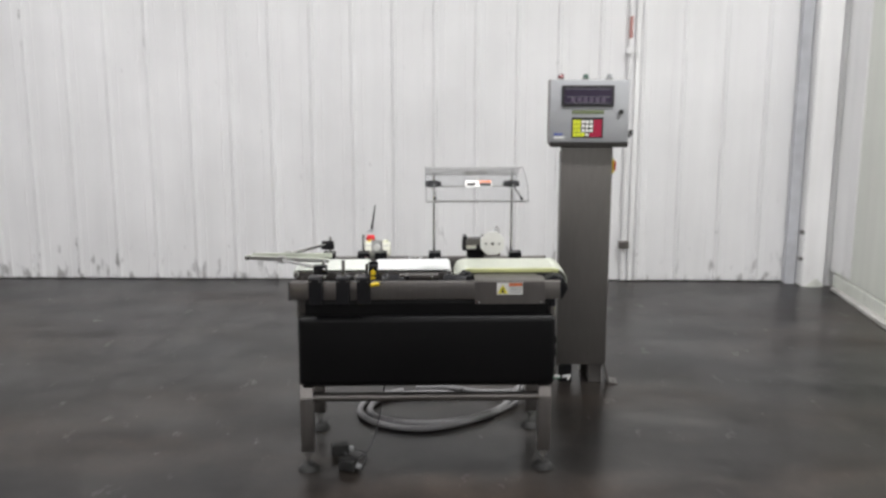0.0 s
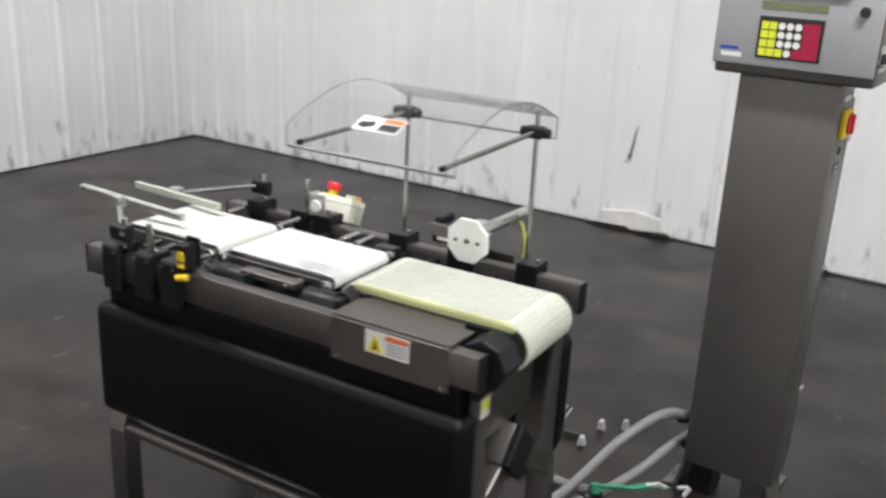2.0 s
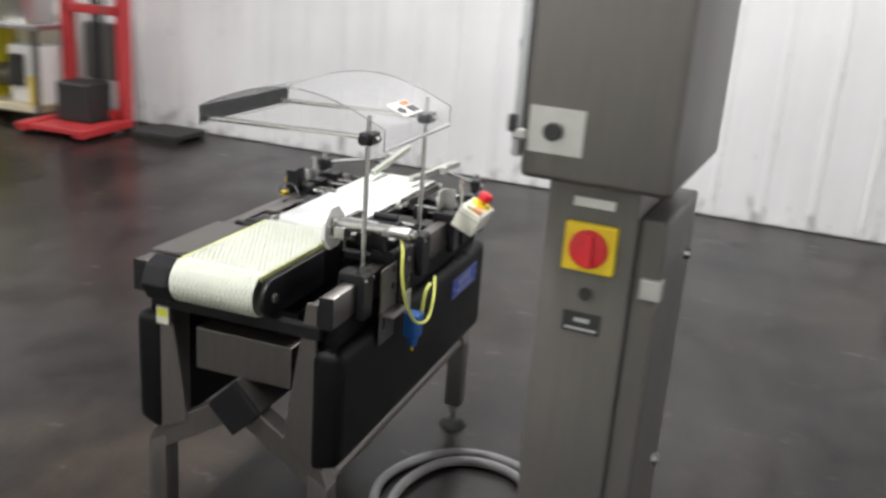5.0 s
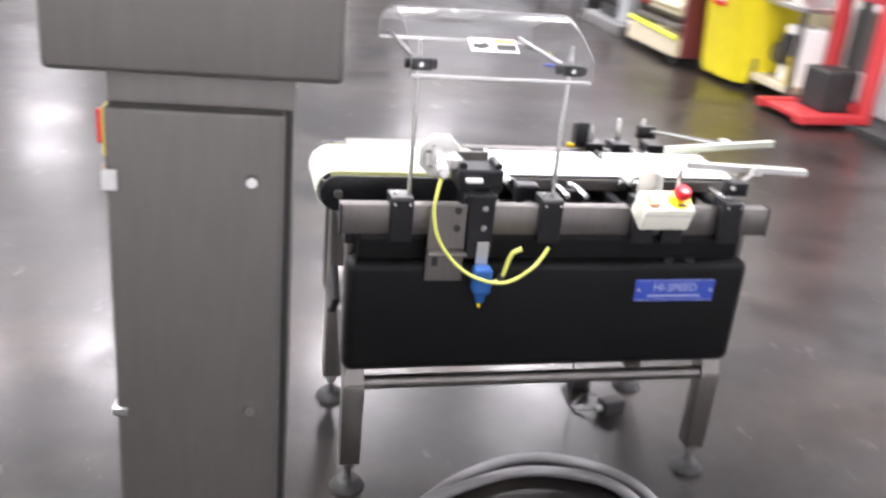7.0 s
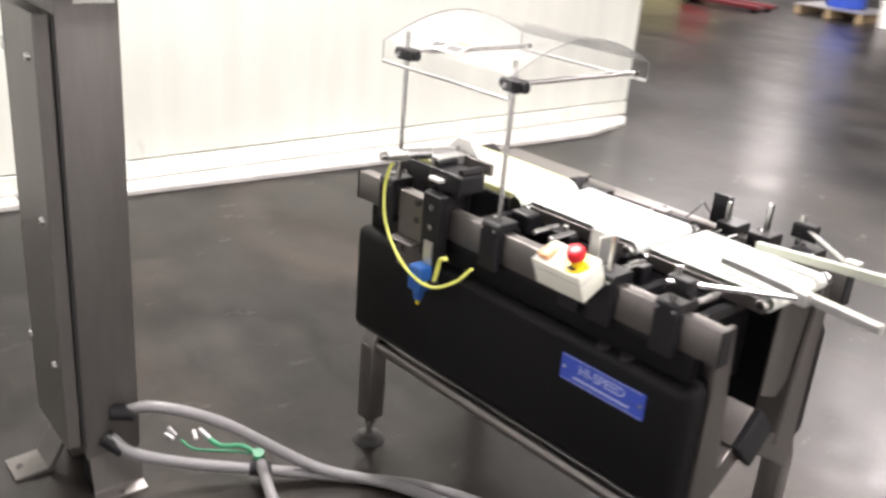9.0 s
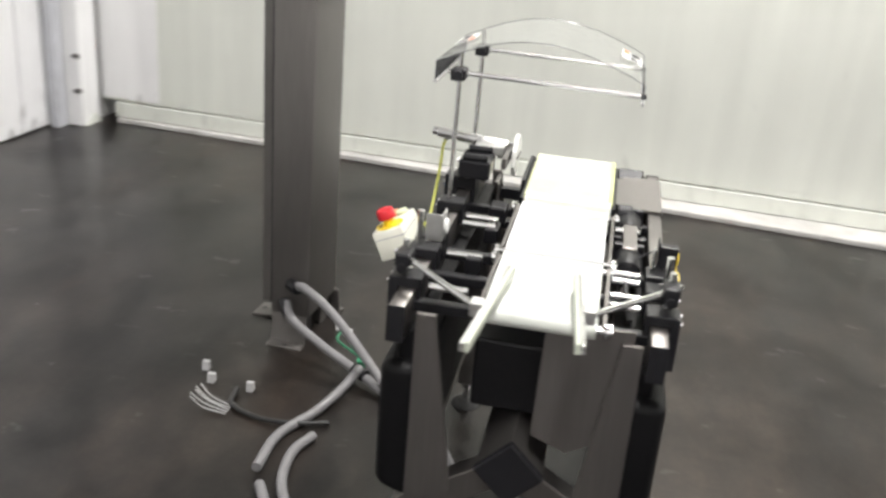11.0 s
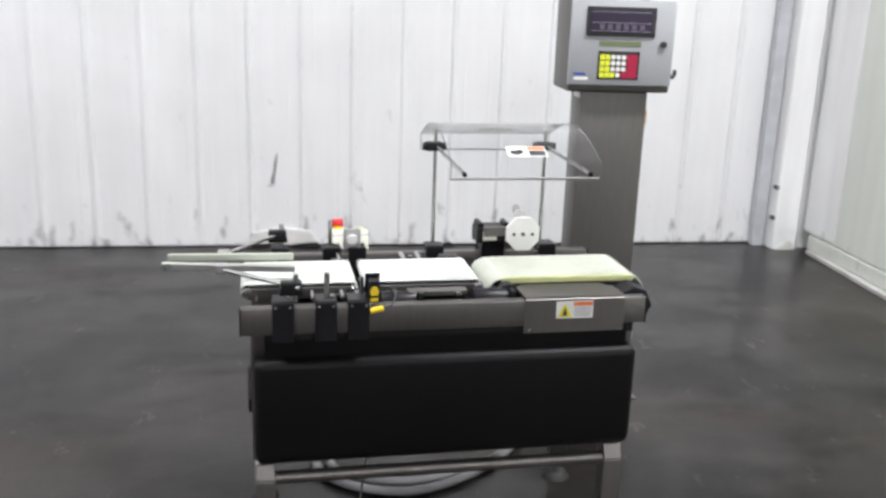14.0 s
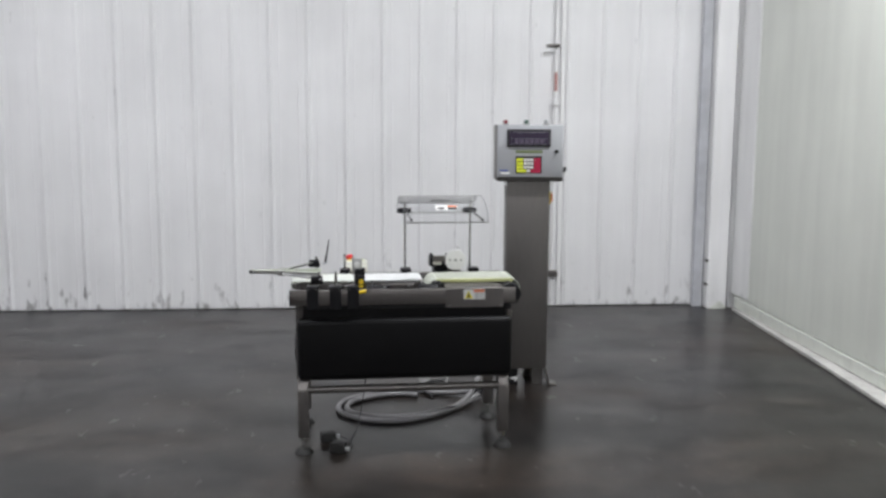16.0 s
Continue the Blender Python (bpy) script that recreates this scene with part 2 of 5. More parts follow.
BELT_WHITE = mat("white_belt", (0.66, 0.67, 0.67), 0.5, 0, 0.05, 40)
BELT_CREAM = mat("cream_belt", (0.55, 0.57, 0.50), 0.5, 0, 0.07, 30)
BELT_INFEED = mat("infeed_belt", (0.62, 0.645, 0.60), 0.5, 0, 0.06, 30)
BELT_EDGE = mat("yellowed_belt_edge", (0.57, 0.59, 0.28), 0.55, 0, 0.1, 30)
UHMW = mat("pale_green_plastic", (0.49, 0.52, 0.44), 0.45, 0, 0.07, 40)
WHITE = mat("white_plastic", (0.80, 0.80, 0.78), 0.4, 0, 0.05, 40)
IVORY = mat("ivory_plastic", (0.76, 0.76, 0.66), 0.42, 0, 0.05, 40)
RED = mat("red_plastic", (0.62, 0.02, 0.03), 0.3, 0, 0.08, 40)
YELLOW = mat("yellow_plastic", (0.80, 0.58, 0.02), 0.4, 0, 0.08, 40)
KEY_YELLOW = mat("yellow_key", (0.72, 0.78, 0.04), 0.5, 0, 0.05, 40)
KEY_RED = mat("red_key", (0.38, 0.01, 0.05), 0.5, 0, 0.05, 40)
KEY_WHITE = mat("white_key", (0.82, 0.82, 0.80), 0.5, 0, 0.05, 40)
ORANGE = mat("orange_print", (0.72, 0.18, 0.06), 0.5, 0, 0.06, 40)
PRINT_BLACK = mat("black_print", (0.02, 0.02, 0.02), 0.5, 0, 0.1, 40)
PRINT_GREY = mat("grey_print", (0.35, 0.36, 0.37), 0.5, 0, 0.1, 40)
BLUE = mat("blue_nameplate", (0.035, 0.075, 0.42), 0.4, 0.1, 0.1, 60)
BLUE_PAINT = mat("blue_valve", (0.015, 0.09, 0.31), 0.4, 0.1, 0.1, 60)
HOSE_YELLOW = mat("yellow_tubing", (0.66, 0.68, 0.16), 0.35, 0, 0.06, 40)
CONDUIT = mat("grey_conduit", (0.17, 0.167, 0.172), 0.45, 0, 0.12, 50, 0.1)
GREEN_WIRE = mat("green_wire", (0.03, 0.22, 0.11), 0.5, 0, 0.1, 40)
LETTER = mat("pale_blue_print", (0.42, 0.46, 0.66), 0.5, 0, 0.08, 60)
PLUG = mat("clouded_plug_plastic", (0.42, 0.42, 0.42), 0.35, 0, 0.2, 60)
LEAD = mat("dark_lead", (0.07, 0.07, 0.075), 0.5, 0, 0.1, 50)
DISPLAY = mat("dark_display", (0.05, 0.04, 0.065), 0.15, 0, 0.15, 20)
OLIVE = mat("olive_strip", (0.16, 0.19, 0.10), 0.4, 0, 0.1, 40)
LAMP_GREEN = mat("green_lens", (0.06, 0.11, 0.09), 0.25, 0, 0.1, 40)
LAMP_RED = mat("red_lens", (0.22, 0.05, 0.06), 0.25, 0, 0.1, 40)
GREY_LENS = mat("grey_lens", (0.3, 0.31, 0.32), 0.3, 0, 0.1, 40)
LIFT_RED = mat("red_machine_paint", (0.47, 0.035, 0.04), 0.4, 0, 0.1, 20, 0.05)
BIN_YELLOW = mat("yellow_bin_plastic", (0.78, 0.66, 0.02), 0.42, 0, 0.08, 12, 0.1)
CREAM = mat("cream_machine_paint", (0.62, 0.55, 0.40), 0.45, 0, 0.12, 12)
DARKRED = mat("dark_red_paint", (0.12, 0.02, 0.025), 0.5, 0, 0.15, 12)
DRUM_BLUE = mat("blue_drum_plastic", (0.02, 0.07, 0.45), 0.4, 0, 0.1, 12)
WOOD = mat("pallet_wood", (0.30, 0.22, 0.13), 0.75, 0, 0.2, 20, 0.2, (1, 6, 6))
ACRYLIC = acrylic_material()
TUBE = glow("lamp_diffuser", (1.0, 0.98, 0.94), 6.0)


# ---------------------------------------------------------------- building helpers
def part(name, bm, material, parent=None, label="", smooth=None):
    """Links a bmesh, given in world coordinates, as one mesh object under a thing or a part."""
    me = bpy.data.meshes.new(name)
    bmesh.ops.recalc_face_normals(bm, faces=bm.faces)
    if smooth:
        for f in bm.faces:
            f.smooth = True
        for e in bm.edges:
            if len(e.link_faces) == 2 and e.calc_face_angle(0) > radians(smooth):
                e.smooth = False
    bm.to_mesh(me)
    bm.free()
    for mt in material if isinstance(material, (list, tuple)) else [material]:
        me.materials.append(mt)
    ob = new(name, me)
    if parent is not None:
        ob.parent = parent
        if parent.type == "EMPTY":
            ob.matrix_parent_inverse = Matrix.Translation(-parent.location)
    if label:
        tagged(ob, label)
    return ob


def thing(name, at, label, category, group=""):
    ob = new(name)
    ob.location = at
    ob.empty_display_size = 0.1
    return tagged(ob, label, category, group)


def box(x0, x1, y0, y1, z0, z1, bev=0.0, seg=2, bm=None):
    bm = bm or bmesh.new()
    res = bmesh.ops.create_cube(bm, size=1)
    vs = res["verts"]
    for v in vs:
        v.co = Vector(((x0 + x1) / 2 + v.co.x * (x1 - x0), (y0 + y1) / 2 + v.co.y * (y1 - y0), (z0 + z1) / 2 + v.co.z * (z1 - z0)))
    if bev:
        es = list({e for v in vs for e in v.link_edges})
        bmesh.ops.bevel(bm, geom=es, offset=bev, segments=seg, affect="EDGES", profile=0.5)
    return bm


def rod(a, b, r, r2=None, n=14, bm=None, bev=0.0):
    """A round bar from a to b."""
    bm = bm or bmesh.new()
    a, b = Vector(a), Vector(b)
    d = b - a
    m = Matrix.Translation((a + b) / 2) @ d.to_track_quat("Z", "Y").to_matrix().to_4x4()
    res = bmesh.ops.create_cone(bm, cap_ends=True, segments=n, radius1=r, radius2=r if r2 is None else r2, depth=d.length, matrix=m)
    if bev:
        caps = [f for f in {f for v in res["verts"] for f in v.link_faces} if len(f.verts) > 4]
        es = list({e for f in caps for e in f.edges})
        bmesh.ops.bevel(bm, geom=es, offset=bev, segments=2, affect="EDGES", profile=0.5)
    return bm


def bar(a, b, w, h, bev=0.002, up=(0, 0, 1), bm=None):
    """A square bar from a to b, w wide and h high."""
    bm = bm or bmesh.new()
    a, b = Vector(a), Vector(b)
    d = (b - a).normalized()
    side = d.cross(Vector(up)).normalized()
    top = side.cross(d)
    vs = []
    for p in (a, b):
        for i, j in ((-1, -1), (1, -1), (1, 1), (-1, 1)):
            vs.append(bm.verts.new(p + side * i * w / 2 + top * j * h / 2))
    fs = [bm.faces.new(vs[0:4]), bm.faces.new(vs[4:8])]
    for i in range(4):
        fs.append(bm.faces.new((vs[i], vs[(i + 1) % 4], vs[4 + (i + 1) % 4], vs[4 + i])))
    if bev:
        bmesh.ops.recalc_face_normals(bm, faces=fs)
        bmesh.ops.bevel(bm, geom=list({e for f in fs for e in f.edges}), offset=bev, segments=2, affect="EDGES", profile=0.5)
    return bm


def prism(pts, axis, lo, hi, bev=0.0, bm=None, seg=2):
    """A flat outline pushed through along an axis: x takes (y, z), y takes (x, z), z takes (x, y)."""
    bm = bm or bmesh.new()

    def at(p, d):
        return {"x": (d, p[0], p[1]), "y": (p[0], d, p[1]), "z": (p[0], p[1], d)}[axis]

    a = [bm.verts.new(at(p, lo)) for p in pts]
    b = [bm.verts.new(at(p, hi)) for p in pts]
    fs = [bm.faces.new(a), bm.faces.new(b)]
    for i in range(len(pts)):
        j = (i + 1) % len(pts)
        fs.append(bm.faces.new((a[i], a[j], b[j], b[i])))
    bmesh.ops.recalc_face_normals(bm, faces=fs)
    if bev:
        bmesh.ops.bevel(bm, geom=list({e for f in fs for e in f.edges}), offset=bev, segments=seg, affect="EDGES", profile=0.5)
    return bm


def smooth_path(pts, steps=8):
    """Points along a smooth line through pts."""
    P = [Vector(p) for p in pts]
    P = [2 * P[0] - P[1]] + P + [2 * P[-1] - P[-2]]
    out = []
    for i in range(1, len(P) - 2):
        for k in range(steps):
            t = k / steps
            a, b, c, d = P[i - 1], P[i], P[i + 1], P[i + 2]
            out.append(0.5 * (2 * b + (c - a) * t + (2 * a - 5 * b + 4 * c - d) * t * t + (3 * b - a - 3 * c + d) * t ** 3))
    out.append(P[-2])
    return out


def tube(pts, r, n=10, steps=8, rings=0.0, bm=None):
    """A bent round tube along a smooth line; rings > 0 swells it here and there like ribbed conduit."""
    bm = bm or bmesh.new()
    line = smooth_path(pts, steps)
    prev = None
    up = Vector((0, 0, 1))
    for i, p in enumerate(line):
        d = (line[min(i + 1, len(line) - 1)] - line[max(i - 1, 0)]).normalized()
        if abs(d.z) > 0.95:
            up = Vector((0, 1, 0))
        s = d.cross(up).normalized()
        u = s.cross(d)
        rad = r * (1 + rings * (i % 2))
        ring = [bm.verts.new(p + (s * math.cos(2 * math.pi * k / n) + u * math.sin(2 * math.pi * k / n)) * rad) for k in range(n)]
        if prev:
            for k in range(n):
                bm.faces.new((prev[k], prev[(k + 1) % n], ring[(k + 1) % n], ring[k]))
        else:
            bm.faces.new(ring)
        prev = ring
    bm.faces.new(prev)
    return bm


def ball(c, r, squash=1.0, bm=None):
    bm = bm or bmesh.new()
    bmesh.ops.create_uvsphere(bm, u_segments=16, v_segments=10, radius=r, matrix=Matrix.Translation(c) @ Matrix.Diagonal((1, 1, squash, 1)))
    return bm


def lettering(name, text, size, m, material, parent, depth=0.0006):
    """Raised words in the built-in letters, standing at the pose m."""
    cu = bpy.data.curves.new(name, "FONT")
    cu.body, cu.size, cu.extrude = text, size, depth
    cu.align_x, cu.align_y = "CENTER", "CENTER"
    ob = new(name, cu)
    dg = bpy.context.evaluated_depsgraph_get()
    me = bpy.data.meshes.new_from_object(ob.evaluated_get(dg))
    bpy.data.objects.remove(ob)
    bpy.data.curves.remove(cu)
    me.transform(m)
    me.materials.clear()
    me.materials.append(material)
    ob = new(name, me)
    ob.parent = parent
    return ob


def room_part(name, bm, material, parent=None, label="", smooth=None):
    bm.transform(ROOM)
    return part(name, bm, material, parent, label, smooth)


# ---------------------------------------------------------------- the hall
U0, U1, V1 = -4.15, 2.99, 3.60          # inner faces: left wall, right partition, far wall
RIB = 0.319

floor_bm = bmesh.new()
bmesh.ops.create_grid(floor_bm, x_segments=8, y_segments=8, size=1, matrix=Matrix.Translation((4, -18, 0)) @ Matrix.Diagonal((16, 24, 1, 1)))
tagged(room_part("floor", floor_bm, FLOOR), "dark grey sealed concrete floor with worn glossy patches", "floor", kind="structure")
tagged(room_part("ceiling", box(-7, 18, -41, 6, CEIL, CEIL + 0.1), CEILING), "plain pale hall ceiling", "ceiling", kind="structure")


def sheet_mesh(name, along, count, height):
    """One corrugated sheet, count ribs wide, 1 mm steel folded, ribs at even steps."""
    bm = bmesh.new()
    prof = []
    for k in range(count):
        c = (k + 0.5) * RIB
        prof += [(k * RIB, 0.0), (c - 0.085, 0.0), (c - 0.082, 0.0022), (c - 0.074, 0.0022), (c - 0.071, 0.0), (c - 0.014, 0.0), (c - 0.012, -0.004), (c - 0.007, -0.004), (c - 0.005, 0.012), (c + 0.010, 0.012), (c + 0.030, 0.0),
                 (c + 0.071, 0.0), (c + 0.074, 0.0022), (c + 0.082, 0.0022), (c + 0.085, 0.0)]
    prof.append((count * RIB, 0.0))
    lo, hi = [], []
    for s, d in prof:
        co = (s, -d) if along == "u" else (d, -s)
        lo.append(bm.verts.new((co[0], co[1], 0.0)))
        hi.append(bm.verts.new((co[0], co[1], height)))
    for i in range(len(prof) - 1):
        bm.faces.new((lo[i], lo[i + 1], hi[i + 1], hi[i]))
    me = bpy.data.meshes.new(name)
    bm.to_mesh(me)
    bm.free()
    me.materials.append(WALL)
    return me


def sheets(wall, me, spots):
    for u, v in spots:
        ob = new("sheet_panel", me)
        ob.parent = wall
        ob.matrix_basis = ROOM @ Matrix.Translation((u, v, 0.012))


EAST = pose(2.924, 0, 0, 0, 0, -1.1) @ pose(-2.96, 0, 0)      # the partition stands a little askew


def east_part(name, bm, material):
    bm.transform(EAST)
    return room_part(name, bm, material)


wall_north = tagged(room_part("wall_north", box(U0 - 0.2, U1 + 0.3, V1 + 0.014, V1 + 0.2, 0, CEIL), WALL), "white ribbed sheet metal wall with grime streaks", "wall", kind="structure")
wall_west = tagged(room_part("wall_west", box(U0 - 0.2, U0 - 0.014, -40, V1, 0, CEIL), WALL), "white ribbed sheet metal side wall", "wall", kind="structure")
wall_east = tagged(east_part("wall_east", box(U1, U1 + 0.26, -3.50, 3.415, 0.134, CEIL, 0.004), WALL_SMOOTH), "smooth off-white insulated panel partition", "wall", kind="structure")
tagged(room_part("wall_south", box(-5, 17, -40.2, -40, 0, CEIL), CEILING), "plain far wall of the hall", "wall", kind="structure")
tagged(room_part("wall_far_east", box(16, 16.2, -40, V1, 0, CEIL), CEILING), "plain side wall of the hall", "wall", kind="structure")
tagged(room_part("wall_far_north", box(U1 + 0.3, 16, V1 + 0.006, V1 + 0.2, 0, CEIL), CEILING), "plain end wall of the hall", "wall", kind="structure")
tagged(east_part("curb", prism([(2.96, 3.30), (2.90, 1.5), (2.84, 0.26), (2.765, -1.0), (2.70, -2.85), (2.80, -3.28), (2.93, -3.45), (U1 + 0.25, -3.46), (U1 + 0.25, 3.30)], "z", 0.0, 0.030, 0.006), CURB), "low white painted concrete kerb under the partition", "kerb", kind="structure")
tagged(east_part("trim", box(U1 - 0.012, U1 + 0.24, -3.495, 3.32, 0.034, 0.126, 0.004), WALL_SMOOTH), "white metal strip along the partition foot", "trim", kind="structure")

tagged(east_part("corner_trim", box(U1 - 0.006, U1 - 0.0005, 3.02, 3.41, 0.15, CEIL, 0.001), COLUMN), "white painted corner strip at the end of the partition", "trim", kind="structure")

first = -0.064 - RIB / 2
n3 = sheet_mesh("sheet_panel", "u", 3, CEIL - 0.03)
spots = []
k = 0
while first + 3 * RIB * k < U1 - 0.3:
    spots.append((first + 3 * RIB * k, V1))
    k += 1
k = -1
while first + 3 * RIB * (k + 1) > U0 + 0.05:
    spots.append((first + 3 * RIB * k, V1))
    k -= 1
sheets(wall_north, n3, spots)
w3 = sheet_mesh("sheet_panel", "v", 3, CEIL - 0.03)
sheets(wall_west, w3, [(U0, V1 - 3 * RIB * k) for k in range(18)])

# white box column in the corner; the flashing beside it has shade in its grey
column = thing("column", ROOM @ Vector((2.9, 3.45, 0)), "white painted steel box column in the corner", "column")
column["kind"] = "structure"
room_part("shaft", box(2.798, 2.975, 3.41, 3.56, 0.0, CEIL, 0.008), COLUMN, column)
room_part("corner_strip", box(3.004, 3.25, 3.45, 3.56, 0.0, CEIL, 0.003), COLUMN, column)
room_part("back_strip", box(2.975, 3.004, 3.50, 3.56, 0.0, CEIL), SHADE_SCUFF_GREY, column, "grey recessed joint")
room_part("foot_wedge", prism([(2.82, 0.0), (2.97, 0.0), (2.97, 0.02), (2.91, 0.07)], "y", 3.402, 3.41, 0.001), WALL_SMOOTH, column)
tagged(room_part("flashing", box(2.705, 2.79, 3.515, 3.572, 0.0, CEIL, 0.003), SHADE_SCUFF_GREY), "metal flashing strip beside the column, with shade put into its grey", "trim", kind="structure")

# bolt rod of the sheeted door in the far wall
bolt = thing("door_bolt", ROOM @ Vector((1.44, V1 - 0.05, 0.2)), "white painted upright bolt rod with latch brackets", "door bolt")
room_part("rod", rod((1.428, V1 - 0.06, 0.02), (1.428, V1 - 0.06, 3.6), 0.012), COLUMN, bolt)
room_part("handle", box(1.39, 1.47, V1 - 0.10, V1 - 0.04, 0.28, 0.34, 0.008), STEEL, bolt, "grey steel latch")
for z in (1.78, 3.1):
    room_part("bracket", box(1.405, 1.455, V1 - 0.09, V1 - 0.002, z, z + 0.05, 0.004), COLUMN, bolt)
room_part("pull", rod((1.335, V1 - 0.09, 2.28), (1.45, V1 - 0.09, 2.285), 0.016), STEEL, bolt)
room_part("red_band", rod((1.428, V1 - 0.06, 1.9), (1.428, V1 - 0.06, 2.06), 0.014), mat("faded_red", (0.45, 0.22, 0.2), 0.6), bolt)
room_part("seam_strip", box(1.475, 1.51, V1 - 0.042, V1 - 0.034, 0.012, CEIL, 0.002), COLUMN, bolt)

# scrape and dents low on the sheets
for k, (u, z, w, h) in enumerate(((-0.56, 0.42, 0.018, 0.12), (-0.545, 0.52, 0.012, 0.1), (-0.575, 0.40, 0.03, 0.02))):
    room_part("scrape", prism([(u - w, z), (u, z - 0.01), (u + w, z + h), (u + w * 0.4, z + h * 0.8)], "y", V1 - 0.0035, V1 - 0.0015), SHADE_SCUFF_GREY if k == 2 else PRINT_BLACK, wall_north)

# dented sheet foot, black strips painting the gap shadow, two stubs on the column
room_part("dent", prism([(-0.72, 0.012), (-0.70, 0.10), (-0.50, 0.13), (-0.33, 0.11), (-0.27, 0.03), (-0.36, 0.02), (-0.55, 0.004)], "y", V1 - 0.03, V1 - 0.004, 0.012), mat("scuffed_sheet", (0.70, 0.69, 0.67), 0.6, 0, 0.2, 20, 0.3), wall_north)
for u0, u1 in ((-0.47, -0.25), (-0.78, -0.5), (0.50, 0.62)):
    room_part("sheet_gap_shadow", prism([(u0, 0.002), (u0 + 0.06, 0.02), (u1 - 0.03, 0.028), (u1, 0.006)], "y", V1 - 0.036, V1 - 0.03), PRINT_BLACK, wall_north)
for z in (0.21, 0.42):
    room_part("stub", box(2.775, 2.80, 3.41, 3.45, z, z + 0.025, 0.003), STEEL_DARK, column, "dark bolt stub")

# strip lights
for u, v, watts in LAMP_SPOTS:
    c = ROOM @ Vector((u, v, CEIL))
    fixture = thing("ceiling_light", c, "white strip light fixture on the ceiling", "ceiling light", "strip lights")
    room_part("housing", box(u - 0.65, u + 0.65, v - 0.17, v + 0.17, CEIL - 0.09, CEIL, 0.01), WHITE, fixture)
    room_part("diffuser", box(u - 0.62, u + 0.62, v - 0.15, v + 0.15, CEIL - 0.102, CEIL - 0.092), TUBE, fixture, "lit white diffuser")
    ld = bpy.data.lights.new("strip_lamp", "AREA")
    ld.shape, ld.size, ld.size_y, ld.energy = "RECTANGLE", 1.2, 0.28, watts
    ld.color = (1.0, 0.985, 0.985)
    lo = new("strip_lamp", ld)
    lo.matrix_basis = ROOM @ pose(u, v, CEIL - 0.11)


# ---------------------------------------------------------------- checkweigher
cw = thing("checkweigher", (0, 0.2675, 0), "stainless conveyor checkweigher with black covers and three white belts", "checkweigher")

for y0, y1 in ((0.0, 0.034), (0.501, 0.535)):
    part("side_rail", box(-0.56, 0.56, y0, y1, 0.757, 0.832, 0.003), STEEL, cw, "brushed stainless side rail", 40)
    for x in (-0.564, 0.56):
        part("end_cap", box(x, x + 0.004, y0 - 0.001, y1 + 0.001, 0.756, 0.833, 0.001), BLACK, cw, "black plastic rail cap")


# moulded black covers on both long sides
def cover(y_out, s):
    """s = 1: the outer face looks to -y; s = -1: to +y."""
    def Y(d):
        return y_out + s * d
    body = prism([(Y(0.0), 0.392), (Y(0.0), 0.690), (Y(0.085), 0.690), (Y(0.085), 0.362)], "x", -0.530, 0.542, 0.026, seg=5)
    ob = part("cover", body, COVER, cw, "black moulded plastic side cover", 35)
    part("cover_ledge", prism([(Y(0.032), 0.68), (Y(0.030), 0.74), (Y(0.034), 0.756), (Y(0.085), 0.756), (Y(0.085), 0.68)], "x", -0.50, 0.515, 0.005), COVER, ob)
    return ob


cover_front = cover(-0.022, 1)
cover_rear = cover(0.553, -1)
for x in (-0.30, -0.36):
    part("vent_cap", rod((x, 0.53, 0.682), (x, 0.53, 0.692), 0.016, bev=0.002), RUBBER, cover_rear)

# blue name plate on the rear cover
plate = part("nameplate", box(-0.436, -0.211, 0.553, 0.5555, 0.579, 0.641, 0.001), BLUE, cover_rear, "blue name plate with white lettering")
PLATE = pose(-0.3235, 0.5558, 0.618, 90, 0, 180)
lettering("lettering", "HI-SPEED", 0.031, PLATE, LETTER, cover_rear)
for z, w, h in ((0.592, 0.15, 0.005), (0.638, 0.216, 0.0012), (0.582, 0.216, 0.0012)):
    part("lettering_bar", box(-0.3235 - w / 2, -0.3235 + w / 2, 0.5555, 0.5562, z, z + h), LETTER, cover_rear)
for x in (-0.426, -0.221):
    part("plate_screw", rod((x, 0.5555, 0.611), (x, 0.5575, 0.611), 0.004, n=8), ALU, cover_rear)

# spine beam on edge, arms, legs and levelling feet
spine = part("spine_beam", bar((-0.530, 0.2675, 0.488), (0.530, 0.2675, 0.488), 0.1, 0.1, 0.004, (0, 0.7071, 0.7071)), STEEL, cw, "square stainless tube set on edge", 40)
for s in (-1, 1):
    part("end_cap", bar((s * 0.530, 0.2675, 0.488), (s * 0.550, 0.2675, 0.488), 0.104, 0.104, 0.004, (0, 0.7071, 0.7071)), BLACK, spine, "black plastic tube cap")


